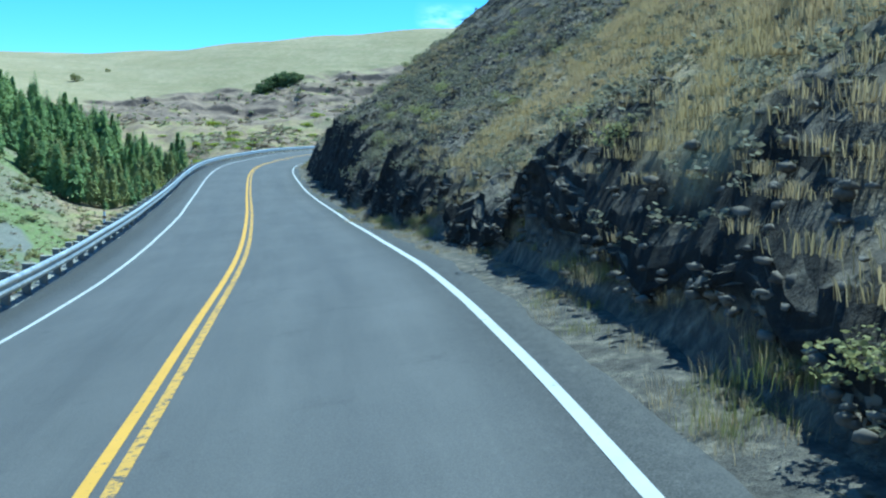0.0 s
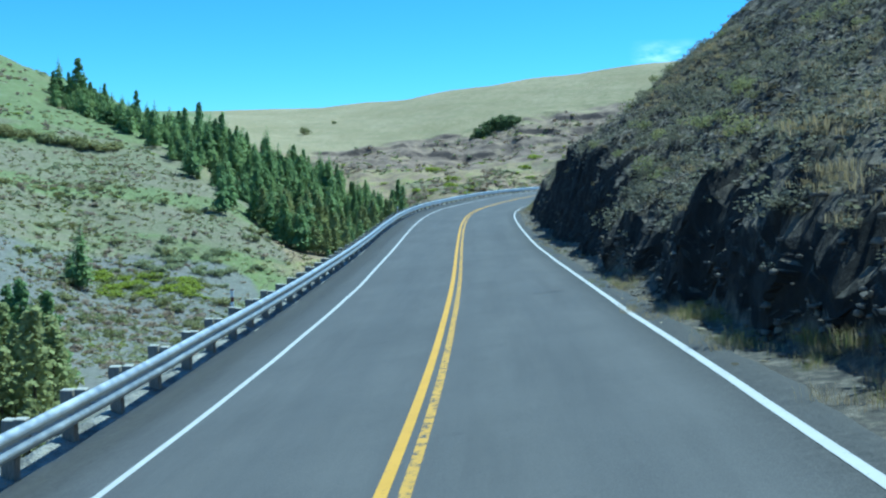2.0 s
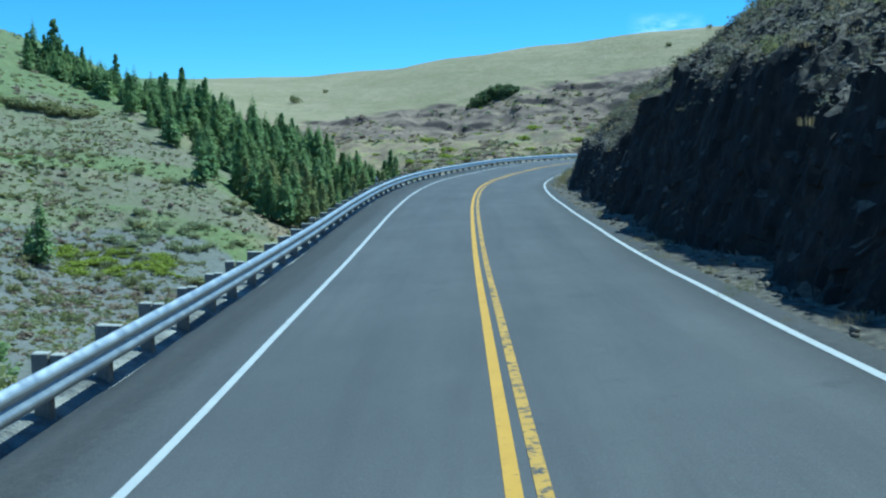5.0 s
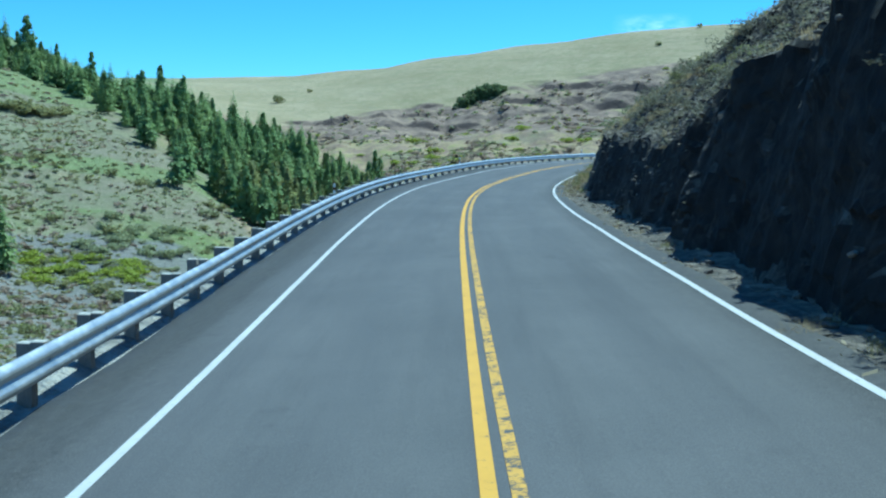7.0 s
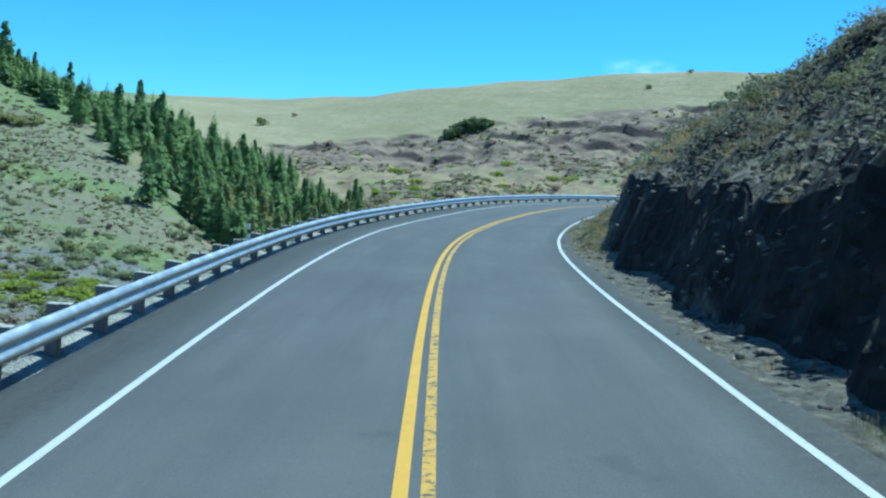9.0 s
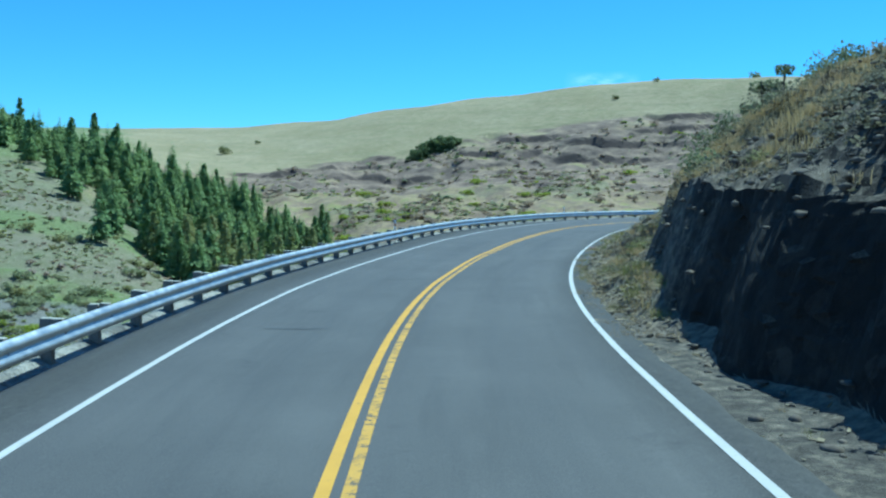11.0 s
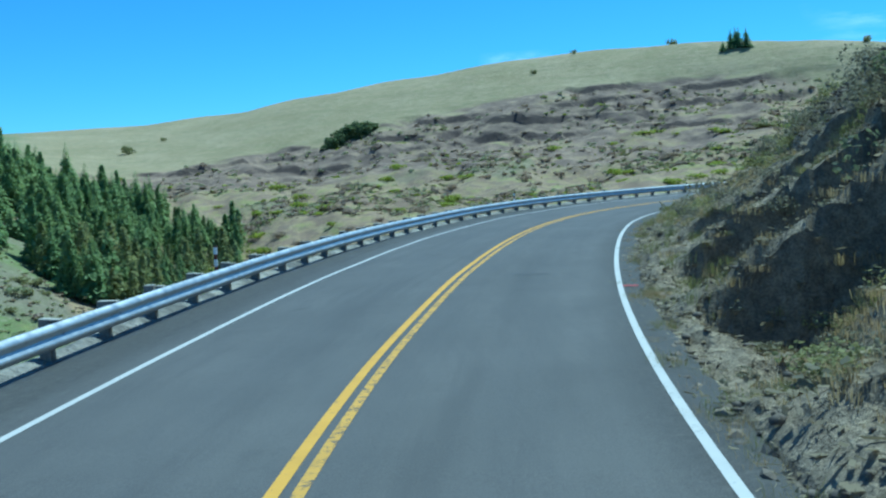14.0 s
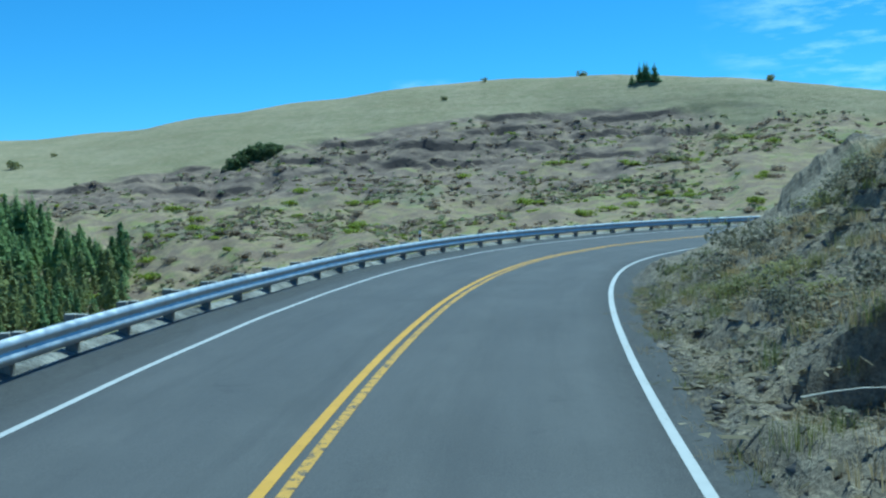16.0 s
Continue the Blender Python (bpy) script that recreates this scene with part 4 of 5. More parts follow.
# ---- plants ----
def conifer_mesh(rng, height, spread, rows, name):
    """A tapering crown of drooping boughs, each of several small needle sprays, with gaps between the whorls."""
    vs, fs, at = [], [], 0
    for k in range(rows):
        h = height * (0.10 + 0.88 * (k / (rows - 1)) ** 0.92)
        reach = spread * (1 - (h / height) ** 1.45) * rng.uniform(0.6, 1.15) + 0.12
        boughs = max(5, int(10 * (1 - h / height) + 5))
        turn0 = rng.uniform(0, 6.28)
        for j in range(boughs):
            a = turn0 + 2 * math.pi * j / boughs + rng.uniform(-0.3, 0.3)
            out = reach * rng.uniform(0.65, 1.12)
            droop = -0.30 * out + rng.uniform(-0.1, 0.25)
            if rng.uniform() < 0.12:
                continue
            for q in range(5):
                t0 = 0.08 + 0.17 * q + rng.uniform(-0.05, 0.05)
                t1 = t0 + 0.3
                w = out * (0.26 - 0.025 * q) * rng.uniform(0.7, 1.3)
                tilt = rng.uniform(-0.6, 0.6)
                turn = a + rng.uniform(-0.28, 0.28)
                c, s = math.cos(turn), math.sin(turn)
                drop = droop * t0 + rng.uniform(-0.07, 0.07) * out
                p0 = np.array((c * out * t0, s * out * t0, h + drop + 0.05 * out))
                p1 = np.array((c * out * t1, s * out * t1, h + drop + droop * 0.3 - 0.03 * out))
                side = np.array((-s, c, tilt)) * w
                mid = (p0 + p1) / 2 + (0, 0, 0.06 * out)
                vs += [p0, mid + side, p1, mid - side]
                fs += [(at, at + 1, at + 2), (at, at + 2, at + 3)]
                at += 4
    return np.array(vs), np.array(fs)


def build_conifers():
    rng = np.random.default_rng(11)
    kinds, shapes = [], []
    for k, (h, w, rows) in enumerate([(16, 4.8, 22), (20, 5.0, 26), (13, 4.4, 19), (17, 5.6, 22), (11, 4.2, 16)]):
        v, f = conifer_mesh(rng, h, w, rows, "crown")
        tv, tf = ring_tube([(0, 0, -1.5), (0.05, 0.0, h * 0.4), (0.0, 0.05, h * 0.94)], (0.3, 0.2, 0.04))
        shapes.append((v, f))
        kinds.append((raw_mesh("crown", v, f, NEEDLES), raw_mesh("trunk", tv, tf, BARK, True), h))

    for h, w in ((13, 3.6), (16, 4.0), (10, 3.4)):          # fuller, rounder pines
        c = [(rng.normal() * 0.25 * w * (1.1 - u), rng.normal() * 0.25 * w * (1.1 - u), h * u) for u in np.linspace(0.16, 0.96, 16)]
        r = [(w * (1.08 - u) ** 0.8, w * (1.08 - u) ** 0.8, h * 0.07) for u in np.linspace(0.16, 0.96, 16)]
        v, f = leaf_cloud(rng, c, r, 620, 0.95, 0.4, 0.6)
        tv, tf = ring_tube([(0, 0, -1.5), (0.05, 0.0, h * 0.4), (0.0, 0.05, h * 0.94)], (0.3, 0.2, 0.04))
        shapes.append((v, f))
        kinds.append((raw_mesh("crown", v, f, FRESH), raw_mesh("trunk", tv, tf, BARK, True), h))

    for h, w in ((17, 4.6), (19, 5.2)):          # broad old pines with an open, uneven crown
        c, r = [], []
        for k in range(40):
            u, a = 0.12 + 0.86 * (k + rng.uniform()) / 40, rng.uniform(0, 6.28)
            out = w * (1.05 - u) ** 0.8 * rng.uniform(0.2, 0.75)
            c.append((out * math.cos(a), out * math.sin(a), h * u))
            r.append((w * 0.42 * (1.1 - u) ** 0.7, w * 0.42 * (1.1 - u) ** 0.7, h * 0.05))
        v, f = leaf_cloud(rng, c, r, 2000, 0.8, 0.4, 0.6)
        tv, tf = ring_tube([(0, 0, -1.5), (0.1, 0.0, h * 0.4), (0.0, 0.1, h * 0.95)], (0.42, 0.3, 0.06))
        shapes.append((v, f))
        kinds.append((raw_mesh("crown", v, f, NEEDLES), raw_mesh("trunk", tv, tf, BARK, True), h))

    def plant(x, y, kind, size, label, group, name="conifer"):
        z = float(far_height(np.array(x), np.array(y)))
        crown, trunk, h = kinds[kind]
        t = empty(name, pose(x, y, z - 0.3, 0, 0, rng.uniform(0, 360)) @ Matrix.Diagonal((size, size, size * rng.uniform(0.9, 1.2), 1)), label, "tree", group)
        part("crown", crown, t)
        part("trunk", trunk, t)

    band_az = [-26, -24, -21, -18, -15, -12.5, -10, -7, -4]
    near_r = [505, 495, 465, 405, 372, 345, 338, 345, 370]
    far_r = [545, 560, 565, 570, 575, 575, 560, 510, 440]
    stand = []
    while len(stand) < 720:
        az = -25.5 + 21.5 * rng.uniform() ** 0.85
        lo, hi = np.interp(az, band_az, near_r), np.interp(az, band_az, far_r)
        r = lo + (hi - lo) * rng.uniform()
        if az < -18 and rng.uniform() < 0.35:
            continue
        size = rng.uniform(0.62, 1.12) * (0.72 if az > -8 else 1.0) * (0.85 if az < -19 else 1)
        round_share = 0.62 * step(-15, -9, az) * step(480, 400, r) + 0.12
        kind = int(rng.integers(5, 8)) if rng.uniform() < round_share else int(rng.choice([0, 1, 2, 3, 4, 0, 1, 3, 8, 9]))
        stand.append((r, az, kind, size * rng.uniform(0.7, 1.2)))
    stand.sort()
    rest = []
    for k, (r, az, kind, size) in enumerate(stand):
        a = math.radians(az)
        x, y = r * math.sin(a), 40 + r * math.cos(a)
        if k < 215:
            plant(x, y, kind, size, "dark green pine on the valley slope", "pines of the valley slope")
        else:
            z = float(far_height(np.array(x), np.array(y)))
            rest.append((x, y, z - 0.3, size, rng.uniform(0, 6.28), kind, rng.uniform(0.9, 1.2)))
    tagged(new("pine_wood", joined("pine_wood", shapes, rest, NEEDLES)), "dense dark green pines further up the valley", "trees", kind="stuff")
    # the tall ones that stand out, and the trees of the valley floor below the road
    for az, r, kind, size in ((-23.9, 536, 9, 1.45), (-23.2, 545, 8, 0.9), (-22.4, 548, 8, 0.85), (-20.6, 540, 9, 0.95), (-16.2, 352, 1, 0.98), (-15.6, 372, 1, 0.85), (-26.0, 257, 1, 0.95), (-26.6, 262, 2, 0.7)):
        a = math.radians(az)
        plant(r * math.sin(a), 40 + r * math.cos(a), kind, size, "tall dark green pine standing clear on the slope", "tall single pines")
    for k in range(44):
        a, r = math.radians(rng.uniform(-37, -24.8)), rng.uniform(135, 215)
        if rng.uniform() < 0.65:
            plant(r * math.sin(a), 5 + r * math.cos(a), int(rng.integers(5, 8)), rng.uniform(0.8, 1.3), "full fresh green tree on the valley floor", "green trees of the valley floor", "tree")
        else:
            plant(r * math.sin(a), 5 + r * math.cos(a), int(rng.integers(8, 10)), rng.uniform(0.7, 1.1), "dark green pine on the valley floor", "pines of the valley floor")
    # skyline
    for az, r, kind, size in ((23.2, 690, 3, 0.7), (23.6, 692, 3, 0.8), (24.0, 690, 3, 0.86), (22.8, 688, 4, 0.62), (23.45, 694, 1, 0.62)):
        a = math.radians(az)
        plant(r * math.sin(a), 40 + r * math.cos(a), kind, size, "dark pine of a small group on the ridge line", "pines on the ridge")


def shrub_mesh(rng, lobes, leaves, size):
    c = [(rng.normal() * 0.35, rng.normal() * 0.35, 0.35 + rng.uniform(-0.12, 0.25)) for _ in range(lobes)]
    r = [(rng.uniform(0.3, 0.5), rng.uniform(0.3, 0.5), rng.uniform(0.25, 0.42)) for _ in range(lobes)]
    return leaf_cloud(rng, c, r, leaves, size)


def build_far_scrub():
    """Scrub over the slopes across the valley."""
    rng = np.random.default_rng(5)
    base = [shrub_mesh(rng, 4, 42, 0.42) for _ in range(5)]
    groups = {"green": [], "brown": [], "bright": [], "pale": []}
    tries = 0
    while tries < 34000:
        tries += 1
        az, r = rng.uniform(-30, 36), 170 + 480 * rng.uniform() ** 0.8
        a = math.radians(az)
        x, y = r * math.sin(a), 40 + r * math.cos(a)
        if -25 < az < -4 and r > np.interp(az, [-25, -18, -12, -4], [500, 405, 345, 370]) and r < 560:
            continue
        if az < -18 and r > 400 and rng.uniform() < 0.6:
            continue
        if r > 560 and rng.uniform() < 0.6:
            continue
        patch = float(fractal(np.array(x / 38), np.array(y / 38), 0.0, 3, 91))
        if rng.uniform() > 0.28 + 0.8 * patch:
            continue
        other = float(fractal(np.array(x / 22), np.array(y / 22), 3.3, 2, 95))
        dice = rng.uniform() + 0.35 * other
        kind = ("bright" if dice > 0.9 else "pale" if dice > 0.55 else "brown" if dice > 0.2 else "green") if az > -12 else ("bright" if dice > 1.04 else "pale" if dice > 0.78 else "brown" if dice < 0.3 else "green")
        size = rng.uniform(0.6, 1.9) * (1.25 if kind == "brown" else 1) * (0.75 + r / 900)
        z = float(far_height(np.array(x), np.array(y)))
        groups[kind].append((x, y, z - 0.15, size, rng.uniform(0, 6.28), rng.integers(0, 5), rng.uniform(0.4, 0.8)))
    for key, mat, label in (("green", LEAVES, "low green scrub over the valley slopes"), ("brown", BROWN, "brown leafless scrub over the far slope"), ("bright", BRIGHT, "yellow-green scrub in the hollows"), ("pale", PALE, "pale grey-green scrub on the slopes")):
        tagged(new("scrub", joined("scrub", base, groups[key], mat)), label, "scrub", kind="stuff")
    tiny = [shrub_mesh(rng, 3, 16, 0.6) for _ in range(5)]
    for mat, label, count in ((LEAVES, "low dull green brush over the valley slope", 4200), (BROWN, "low grey-brown brush over the valley slope", 2600), (PALE, "low pale brush over the valley slope", 2200)):
        az, r = rng.uniform(-34, -7, count), 160 + 300 * rng.uniform(0, 1, count) ** 0.9
        x, y = r * np.sin(np.radians(az)), 40 + r * np.cos(np.radians(az))
        keep = (fractal(x / 26, y / 26, float(count), 3, 97) > rng.uniform(-0.8, 0.5, count)) & (r < 425) & ((az < -20) | (r < np.interp(az, [-20, -12, -7], [420, 340, 330])))
        x, y, r = x[keep], y[keep], r[keep]
        z = far_height(x, y)
        spots = [(a, b, c - 0.1, rng.uniform(0.5, 1.2) * (0.7 + q / 600), rng.uniform(0, 6.28), rng.integers(0, 5), rng.uniform(0.4, 0.75)) for a, b, c, q in zip(x, y, z, r)]
        tagged(new("low_scrub", joined("low_scrub", tiny, spots, mat)), label, "scrub", kind="stuff")
    # named clumps: the bright patch and the pale bushes below it
    fine = [shrub_mesh(rng, 7, 260, 0.2) for _ in range(3)]
    meshes = [tuple(raw_mesh("foliage", *s, m) for m in (BRIGHT, PALE, LEAVES, BROWN)) for s in fine]
    stem_v, stem_f = ring_tube([(0, 0, -0.3), (0.05, 0.03, 0.5)], (0.06, 0.03))
    stem = raw_mesh("stem", stem_v, stem_f, BARK)
    labels = ("bright yellow-green bush on the valley slope", "pale flowering grey-green bush on the valley slope", "mid-green bush on the valley slope", "rounded brown bush on the far slope")

    def bush(az, r, kind, size, squash=0.8):
        a = math.radians(az)
        x, y = r * math.sin(a), 40 + r * math.cos(a)
        z = float(far_height(np.array(x), np.array(y)))
        e = empty("bush", pose(x, y, z - 0.1, 0, 0, rng.uniform(0, 360)) @ Matrix.Diagonal((size, size, size * squash, 1)), labels[kind], "bush", "bushes across the valley")
        part("foliage", meshes[int(rng.integers(0, 3))][kind], e)
        part("stem", stem, e)

    for k in range(46):
        bush(-25.5 + 7.5 * rng.uniform(), 256 + 26 * rng.uniform(), 0, rng.uniform(1.8, 4.2), 0.5)
    for k in range(30):
        bush(-22 + 6.5 * rng.uniform(), 286 + 26 * rng.uniform(), 1, rng.uniform(2.0, 3.8), 0.75)
    for k in range(110):
        bush(-33 + 20 * rng.uniform(), 205 + 165 * rng.uniform(), 2 if rng.uniform() < 0.75 else 1, rng.uniform(1.4, 3.6), 0.8)
    for k in range(60):
        az = -31 + 9.5 * rng.uniform()
        bush(az, np.interp(az, [-31, -22], [428, 432]) + 10 * rng.uniform(), 2, rng.uniform(3, 5.5), 0.7)
    for k in range(110):
        bush(-6 + 36 * rng.uniform(), 390 + 190 * rng.uniform(), 3 if rng.uniform() < 0.6 else 0, rng.uniform(2.2, 5.2), 0.6)
    for az, r, size in ((20.3, 742, 5.0), (29.9, 690, 4.0), (-10.1, 752, 6.0), (-8.2, 800, 3), (14.8, 735, 3), (12.6, 700, 3.0)):
        bush(az, r, 2, size, 1.15)
    for az, r, size in ((18.3, 560, 6), (19.1, 565, 5), (22.5, 540, 6), (24.5, 530, 7), (25.2, 536, 6), (27.3, 581, 7), (28.4, 584, 6), (30.2, 608, 7), (17.0, 470, 5)):
        bush(az, r, 2 if size > 6 else 0, size, 0.45)


def build_grove():
    """The dark thicket on the hill: many crowns in one clump on short stems."""
    rng = np.random.default_rng(8)
    az, r = math.radians(2.1), 648
    x0, y0 = r * math.sin(az), 40 + r * math.cos(az)
    z0 = float(far_height(np.array(x0), np.array(y0)))
    g = empty("thicket", pose(x0, y0, z0 - 1), "dark green tree thicket on the grass hill", "thicket")
    c, rad = [], []
    for k in range(46):
        u = rng.uniform(-1, 1)
        x, y = 17 * u, 6 * u + rng.normal() * 3.5
        gz = float(far_height(np.array(x0 + x), np.array(y0 + y))) - z0
        h = (8.6 * (1 - abs(u) ** 2.4) + 1.6) * rng.uniform(0.7, 1.05)
        c += [(x, y, gz + h * 0.75), (x + rng.normal(), y, gz + h * 0.35)]
        rad += [(2.8, 2.6, h * 0.32), (3.0, 2.6, h * 0.34)]
    v, f = leaf_cloud(rng, c, rad, 9000, 1.25)
    part("foliage", raw_mesh("foliage", v, f, DARK), g)
    for k in range(9):
        x = -14 + 3.5 * k
        gz = float(far_height(np.array(x0 + x), np.array(y0))) - z0
        tv, tf = ring_tube([(x, 0, gz - 1), (x + 0.3, 0.2, gz + 5)], (0.3, 0.12))
        part("stem", raw_mesh("stem", tv, tf, BARK), g)


def blade_tuft(rng, count, spread, height, width):
    """A tuft of bent blades."""
    a, r = rng.uniform(0, 6.28, count), spread * rng.uniform(0, 1, count)
    lean = rng.uniform(0.15, 0.75, count) * height
    h = height * rng.uniform(0.5, 1.1, count)
    x, y = r * np.cos(a), r * np.sin(a)
    cx, cy = np.cos(a + rng.normal(size=count) * 0.5), np.sin(a + rng.normal(size=count) * 0.5)
    at = lambda f, side, up: np.stack([x + cx * lean * f + cy * width * side, y + cy * lean * f - cx * width * side, up], 1)
    v = np.stack([at(0, -1, 0 * x - 0.05), at(0, 1, 0 * x - 0.05), at(0.4, 0.8, h * 0.65), at(0.4, -0.8, h * 0.65), at(1, 0, h)], 1).reshape(-1, 3)
    i = np.arange(count)[:, None] * 5
    return v, np.concatenate([i + [0, 1, 2], i + [0, 2, 3], i + [3, 2, 4]])


def stone_mesh(rng, name):
    bm = bmesh.new()
    bmesh.ops.create_icosphere(bm, subdivisions=1, radius=0.5)
    for v in bm.verts:
        v.co = Vector((v.co.x * 1.2, v.co.y * 0.9, v.co.z * 0.7)) * (1 + 0.28 * rng.normal())
    me = bpy.data.meshes.new(name)
    bm.to_mesh(me)
    v = np.array([tuple(q.co) for q in bm.verts])
    f = np.array([[q.index for q in p.verts] for p in bm.faces])
    bm.free()
    me.materials.append(STONE)
    return me, (v, f)


def build_cut_cover():
    rng = np.random.default_rng(23)
    P, s, l, foot, lip, grass, below = (HILL[k] for k in ("P", "s", "l", "foot", "lip", "grass", "below"))
    flat = P.reshape(-1, 3)
    s, l, foot, lip, grass, below = (v.ravel() for v in (s, l, foot, lip, grass, below))

    def pick(weight, count):
        w = np.clip(weight, 0, None)
        return rng.choice(len(w), size=count, p=w / w.sum())

    def spots(index, size, squash=(0.8, 1.2), sink=0.03):
        out = []
        for k in index:
            x, y, z = flat[k]
            out.append((x + rng.normal() * 0.12, y + rng.normal() * 0.12, z - sink, rng.uniform(*size), rng.uniform(0, 6.28), rng.integers(0, 8), rng.uniform(*squash)))
        return out

    seen = (s > -20) & (s < 124)
    upper = step(-0.2, 0.6, l - lip) * step(26, 14, l) * seen
    loose = step(75, 84, s)
    area = np.where(l < lip, 0.35, np.where(l < lip + 9, 1.0, 2.2))
    tufts = [blade_tuft(rng, 46, 0.3, 0.1, 0.0045) for _ in range(8)]
    index = pick(area * seen * (upper * np.clip(grass, 0.04, 1) ** 1.4 + 0.9 * loose * step(0.1, 0.8, l - foot) * (l < lip - 0.3) * below * np.clip(grass, 0.05, 1)) * (1 + 0.5 * step(14, 4, s)), 19000)
    tagged(new("dry_grass", joined("dry_grass", tufts, spots(index, (0.6, 1.5)), STRAW)), "dry tan bunch grass on the rocky slope", "grass", kind="stuff")
    verge = (l > foot - 0.8) & (l < foot + 0.05) & seen
    index = pick(verge * (0.06 + np.clip(1.5 * fractal(s / 1.7, l / 1.7, 0.0, 2, 5), 0, 1)) * np.where(s < 24, 1.5, np.where(s > 86, 0.8, 0.25)), 620)
    weeds = [blade_tuft(rng, 60, 0.3, 0.2, 0.0026) for _ in range(8)]
    tagged(new("verge_weeds", joined("verge_weeds", weeds, spots(index[:380], (0.4, 1.1)), STRAW)), "dry yellow weeds along the foot of the cut", "grass", kind="stuff")
    tagged(new("verge_weeds", joined("verge_weeds", weeds, spots(index[380:], (0.5, 1.2)), WEED)), "green weeds along the foot of the cut", "grass", kind="stuff")
    low = [shrub_mesh(rng, 3, 26, 0.26) for _ in range(8)]
    index = pick(area * (1 - 0.7 * grass) * np.maximum(upper, 0.9 * loose * seen * step(0.3, 1.0, l - foot) * (l < lip - 0.3) * below) * (0.25 + np.clip(fractal(s / 2.2, l / 2.2, 0.0, 2, 87), 0, 1)), 9000)
    tagged(new("low_brush", joined("low_brush", low, spots(index, (0.14, 0.42), (0.5, 0.9)), SAGE)), "low grey-green and brown brush between the stones", "brush", kind="stuff")
    # sage bushes on the slope
    kinds = []
    stem_v, stem_f = ring_tube([(0, 0, -0.15), (0.04, 0.02, 0.35)], (0.035, 0.015), 5)
    stem = raw_mesh("stem", stem_v, stem_f, BARK)
    for k in range(6):
        kinds.append([raw_mesh("foliage", *shrub_mesh(rng, 6, 420, 0.085), m) for m in (SAGE, SAGE, LEAVES, BUSH)])
    index = pick(area * seen * (upper * (1.1 - grass) + 0.9 * loose * below * step(0.7, 1.6, l - foot)) * step(20, 12, l), 290)
    for k in index:
        x, y, z = flat[k]
        size = rng.uniform(0.35, 1.0)
        b = empty("sagebrush", pose(x, y, z - 0.08, 0, 0, rng.uniform(0, 360)) @ Matrix.Diagonal((size, size, size * rng.uniform(0.7, 1.1), 1)), "grey-green sagebrush on the rocky slope", "bush", "sagebrush of the cut slope")
        part("foliage", kinds[int(rng.integers(0, 6))][int(rng.integers(0, 3))], b)
        part("stem", stem, b)
    # taller bushes near the top of the bank
    index = pick(area * ((s > 84) & (s < 124) & (l > lip + 0.3) & (l < lip + 5)) * np.where(s > 106, 0.35, 1.0), 70)
    for k in index:
        x, y, z = flat[k]
        size = rng.uniform(0.4, 0.95) * (1.7 if 93 < s[k] < 109 else 1.0)
        b = empty("bank_bush", pose(x, y, z - 0.1, 0, 0, rng.uniform(0, 360)) @ Matrix.Diagonal((size, size, size * rng.uniform(0.9, 1.3), 1)), "loose green bush near the top of the bank", "bush", "bushes on top of the bank")
        part("foliage", kinds[int(rng.integers(0, 6))][3 if rng.uniform() < 0.65 else 0], b)
        part("stem", stem, b)
    # green plants and low bushes on the loose bank
    bank = area * loose * seen * step(0.0, 0.6, l - foot) * (l < lip + 0.5) * below
    tagged(new("bank_weeds", joined("bank_weeds", weeds, spots(pick(bank * np.clip(fractal(s / 1.4, l / 1.4, 0.0, 2, 88), 0, 1), 420), (0.5, 1.3)), WEED)), "green weeds growing on the loose bank", "grass", kind="stuff")
    for k in pick(bank * step(0.8, 1.6, l - foot), 60):
        x, y, z = flat[k]
        size = rng.uniform(0.35, 0.8)
        b = empty("bank_shrub", pose(x, y, z - 0.08, 0, 0, rng.uniform(0, 360)) @ Matrix.Diagonal((size, size, size * rng.uniform(0.6, 1.0), 1)), "low olive shrub on the loose brown bank", "bush", "shrubs of the loose bank")
        part("foliage", kinds[int(rng.integers(0, 6))][int(rng.integers(1, 3))], b)
        part("stem", stem, b)
    # stones
    stones = [stone_mesh(rng, "stone") for _ in range(7)]
    toe = np.exp(-((l - foot - 0.1) / 0.45) ** 2) * seen * np.where(s > 84, 2.2, np.where(s < 12, 1.2, 0.6))
    for k in pick(toe, 260):
        x, y, z = flat[k]
        size = rng.uniform(0.06, 0.18)
        o = new("stone", stones[int(rng.integers(0, 7))][0])
        o.matrix_basis = pose(x, y, z + size * 0.15, rng.uniform(-30, 30), rng.uniform(-30, 30), rng.uniform(0, 360)) @ Matrix.Diagonal((size, size, size, 1))
        tagged(o, "loose broken basalt stone at the foot of the cut", "stone", "loose stones under the cut")
    rubble = seen * (0.2 * loose * step(-0.5, 0.1, l - foot) * step(4.5, 1.5, l - lip) + 0.5 * np.exp(-((l - foot + 0.1) / 0.4) ** 2) + 1.1 * upper * (1 - 0.9 * grass))
    index = pick(area * rubble, 26000)
    tagged(new("rubble", joined("rubble", [q[1] for q in stones], spots(index, (0.05, 0.2), (0.6, 1.0), 0.0), STONE)), "loose basalt rubble on the bank", "rubble", kind="stuff")


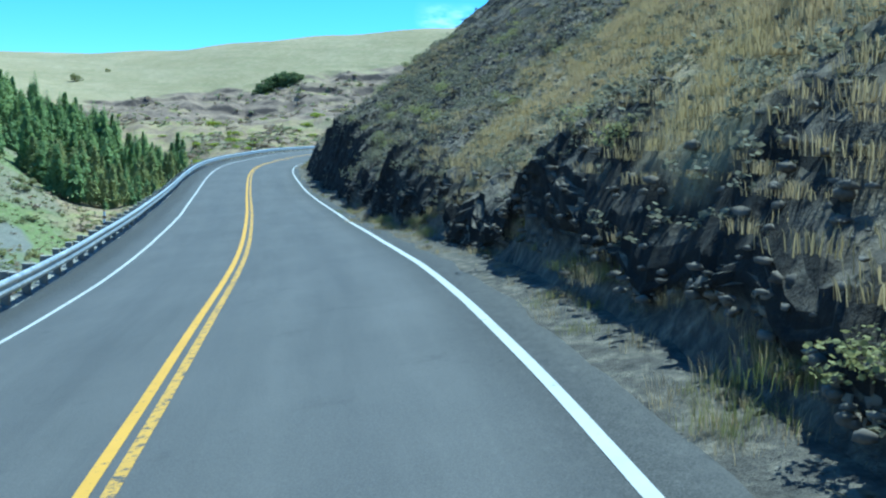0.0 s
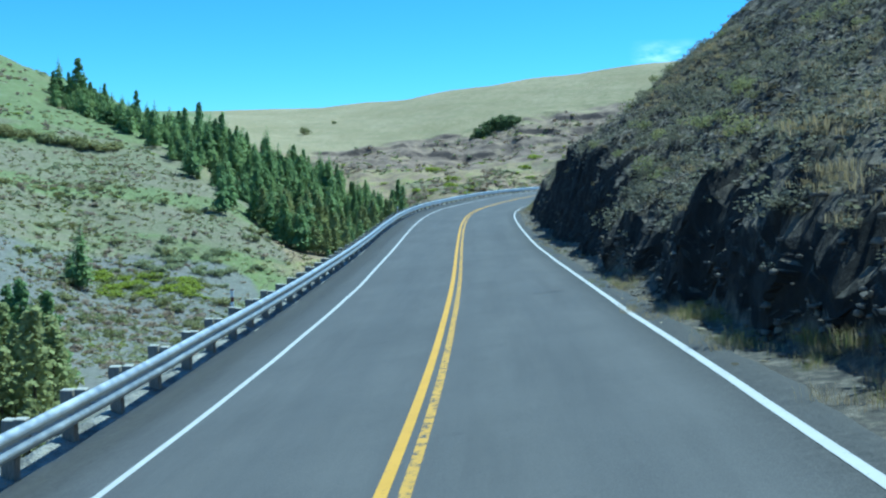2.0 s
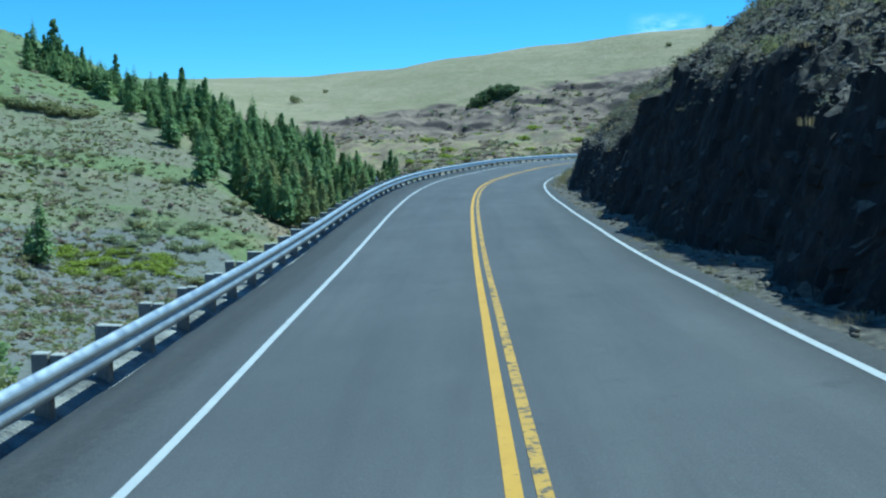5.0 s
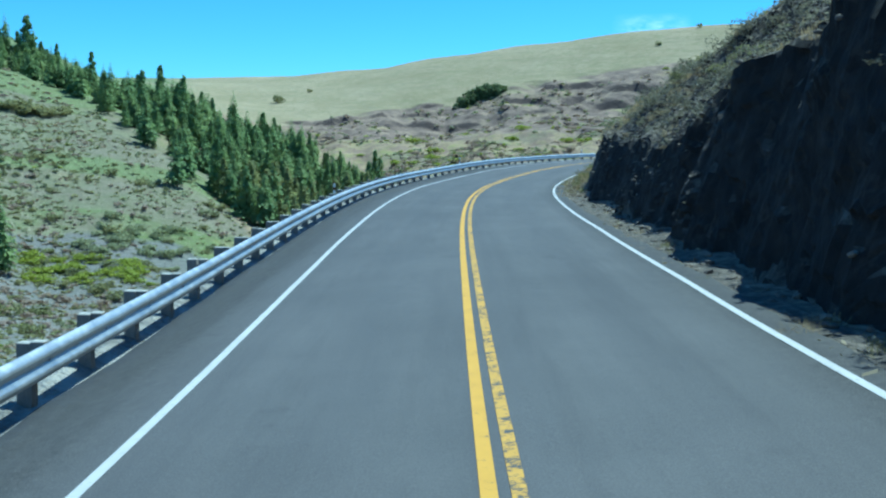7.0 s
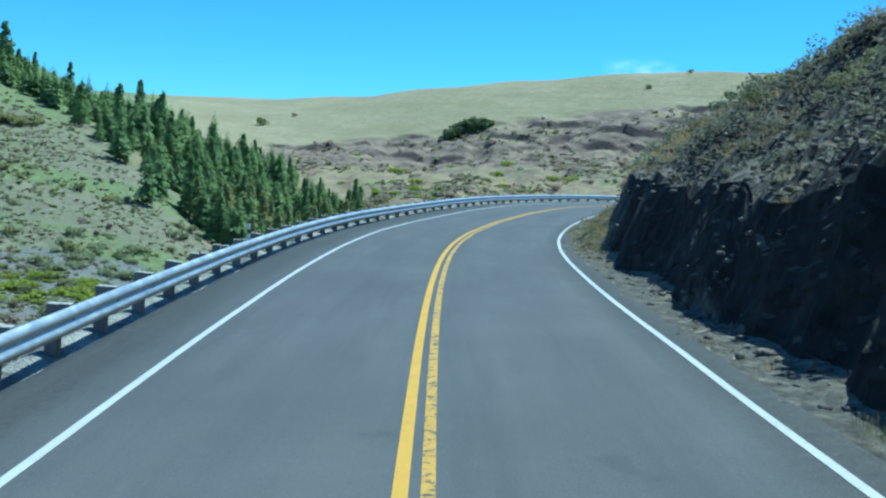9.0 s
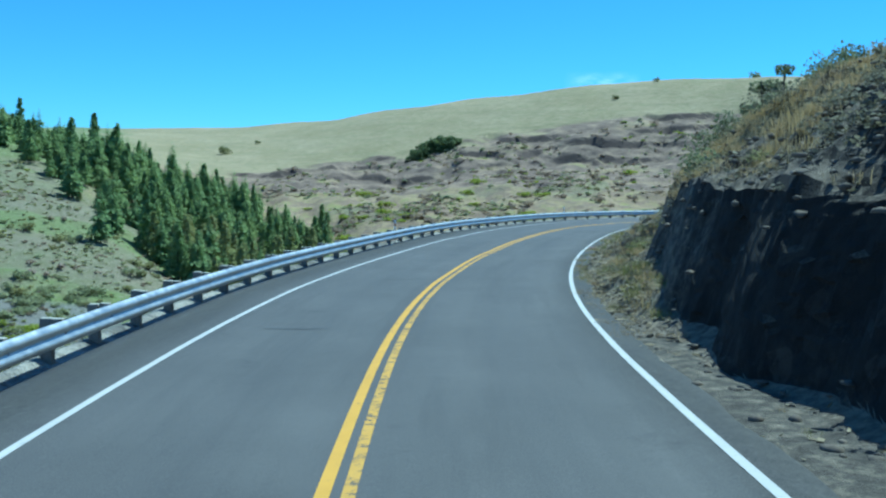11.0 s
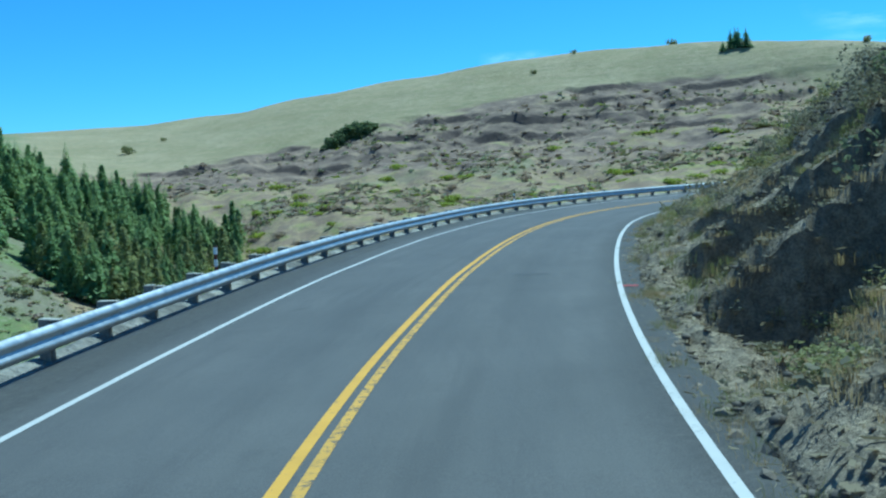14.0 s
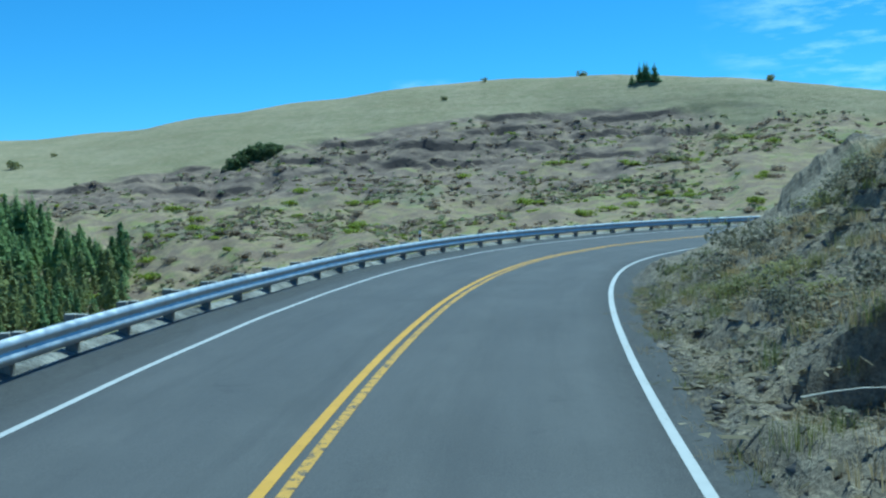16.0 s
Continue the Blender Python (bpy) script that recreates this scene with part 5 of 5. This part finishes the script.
def build_litter():
    """Dry leaves and chips over the loose bank and its foot."""
    rng = np.random.default_rng(31)
    s, l, foot, lip = (HILL[k].ravel() for k in ("s", "l", "foot", "lip"))
    w = HILL["below"].ravel() * step(75, 84, s) * (s < 122) * step(-1.1, -0.4, l - foot) * step(1.5, -0.5, l - lip) * (0.3 + np.clip(fractal(s / 1.2, l / 1.2, 0.0, 2, 85), 0, 1))
    w = w + 0.16 * np.exp(-((l - foot + 0.45) / 0.4) ** 2) * np.clip(0.2 + fractal(s / 1.5, l, 0.0, 2, 86), 0, 1) * (s > -18) * (s < 90)
    k = rng.choice(len(w), size=32000, p=w / w.sum())
    P = HILL["P"].reshape(-1, 3)[k] + rng.normal(size=(len(k), 3)) * (0.1, 0.1, 0.0) + (0, 0, 0.02)
    a, b = rng.normal(size=(len(k), 3)) * (1, 1, 0.35), rng.normal(size=(len(k), 3)) * (1, 1, 0.35)
    q = 0.014 + 0.07 * rng.uniform(0, 1, (len(k), 1)) ** 3
    v = np.stack([P - a * q, P + b * q * 0.6, P + a * q, P - b * q * 0.6], 1).reshape(-1, 3)
    i = np.arange(len(k))[:, None] * 4
    f = np.concatenate([i + [0, 1, 2], i + [0, 2, 3]])
    tagged(new("dry_litter", joined("dry_litter", [(v, f)], [(0, 0, 0, 1, 0, 0, 1)], LITTER)), "dry tan leaf litter on the bank", "litter", kind="stuff")


def build_tar_marks():
    """Dark stains and sealed cracks in the carriageway: s, l, length along, width across."""
    rng = np.random.default_rng(41)
    for s0, l0, along, across in ((77.45, -2.0, 0.16, 1.1), (106.2, 1.65, 0.35, 0.9), (20.9, 2.5, 0.2, 0.9)):
        a = np.linspace(0, 2 * np.pi, 40, endpoint=False)
        k = 1 + 0.32 * fractal(np.cos(a) * 2.2 + s0, np.sin(a) * 2.2, 0.0, 3, int(rng.integers(1, 90)))
        ss, ll = s0 + along / 2 * k * np.sin(a), l0 + across / 2 * k * np.cos(a)
        ss, ll = np.append(ss, s0), np.append(ll, l0)
        x, y, z = on_road(ss, ll)
        z = z + 0.012 * fractal(x / 5, y / 5, 0.0, 2, 8) + 0.004
        v = np.stack([x, y, z], 1)
        o = new("tar_stain", raw_mesh("tar_stain", v, [(j, (j + 1) % 40, 40) for j in range(40)], TAR))
        tagged(o, "dark worn tar stain on the grey asphalt", "road stain", kind="structure")


def build_small():
    for s, l, top in ((20.5, -5.82, 1.22), (73.2, -5.85, 1.05), (105.5, -5.95, 1.05), (138, -5.9, 1.05)):
        build_delineator(s, l, top, "marker posts along the rail")
    # red survey mark on the shoulder
    p = place(103.7, 3.95)
    v = [(-0.17, -0.06, 0), (0.15, -0.08, 0), (0.18, 0.05, 0), (-0.16, 0.07, 0)]
    mark = new("survey_mark", raw_mesh("survey_mark", v, [(0, 1, 2, 3)], RED_PAINT))
    mark.matrix_basis = pose(p.x, p.y, p.z + 0.014, 0, 0, math.degrees(heading(103.8)))
    tagged(mark, "short red painted survey mark on the asphalt shoulder", "road marking", kind="structure")
    # bleached dead branch on the bank
    p = place(110.2, 5.3, 0.2)
    q = HILL["P"][np.abs(HILL["s"][:, 0] - 109.5).argmin()]
    q = q[np.abs(np.hypot(q[:, 0] - p.x, q[:, 1] - p.y) - 1.6).argmin()]
    a, b = np.array(p), np.array(q) + (0, 0, 0.18)
    pts = [a + (b - a) * t + (0, 0, 0.1 * math.sin(3 * t)) for t in np.linspace(0, 1, 6)]
    branch = empty("dead_branch", Matrix(), "bleached dead branch lying on the bank", "branch")
    v, f = ring_tube([tuple(x) for x in pts], [0.045, 0.04, 0.034, 0.028, 0.02, 0.01])
    part("stick", raw_mesh("stick", v, f, DEADWOOD, True), branch)
    t0 = pts[3]
    v, f = ring_tube([tuple(t0), tuple(t0 + (0.2, 0.25, 0.25)), tuple(t0 + (0.35, 0.55, 0.35))], [0.022, 0.016, 0.006])
    part("twig", raw_mesh("twig", v, f, DEADWOOD, True), branch)
    # the small trees on top of the bank
    rng = np.random.default_rng(77)
    for s, l, h in ((105.6, 10.6, 2.7), (101.0, 11.0, 2.6), (103.2, 10.2, 2.0), (98.6, 11.6, 2.2), (108.5, 11.6, 1.7)):
        k = np.abs(HILL["s"][:, 0] - s).argmin()
        x, y, z = HILL["P"][k][np.abs(HILL["l"][k] - l).argmin()]
        t = empty("small_tree", pose(x, y, z - 0.1, 0, 0, rng.uniform(0, 360)), "small open-crowned green tree on top of the bank", "tree", "small trees on the bank")
        tv, tf = ring_tube([(0, 0, -0.3), (0.1, 0.05, h * 0.4), (0.05, 0.15, h * 0.9)], (0.09, 0.06, 0.015))
        part("trunk", raw_mesh("trunk", tv, tf, BARK, True), t)
        c, r = [], []
        for j in range(16):
            a, u = rng.uniform(0, 6.28), rng.uniform(0.06, 0.92)
            reach = 0.36 * h * (1.12 - u ** 2) * rng.uniform(0.5, 1.1)
            q = (math.cos(a) * reach, math.sin(a) * reach, h * u)
            c.append(q)
            r.append((0.15 * h, 0.15 * h, 0.1 * h))
            bv, bf = ring_tube([(0.07, 0.05, h * u * 0.8), q], (0.03, 0.008), 5)
            part("limb", raw_mesh("limb", bv, bf, BARK), t)
        part("crown", raw_mesh("crown", *leaf_cloud(rng, c, r, 2600, 0.1), BUSH), t)
    # weathered post on the hill
    k = np.abs(HILL["s"][:, 0] - 92).argmin()
    x, y, z = HILL["P"][k][np.abs(HILL["l"][k] - 24).argmin()]
    o = new("fence_post", boxed(0.16, 0.16, 1.7, 0.02, TIMBER, "fence_post"))
    o.matrix_basis = pose(x, y, z - 0.3, 2, 1, 20)
    tagged(o, "weathered timber post standing on the hill", "post")


build_ground()
build_embankment()
build_hillside()
build_road()
build_line("edge_line", LEFT_LINE, 0.12, WHITE, -60, 200, "white painted edge line on grey asphalt")
build_line("edge_line", W_RIGHT, 0.118, WHITE, -60, 200, "white painted edge line on grey asphalt")
build_line("centre_line", -0.115, 0.135, YELLOW, -60, 200, "solid yellow painted centre line")
build_line("centre_line", 0.115, 0.125, YELLOW_WORN, -60, 200, "worn yellow painted centre line with broken patches")
build_guardrail()
build_conifers()
build_grove()
build_far_scrub()
build_cut_cover()
build_litter()
build_tar_marks()
build_small()
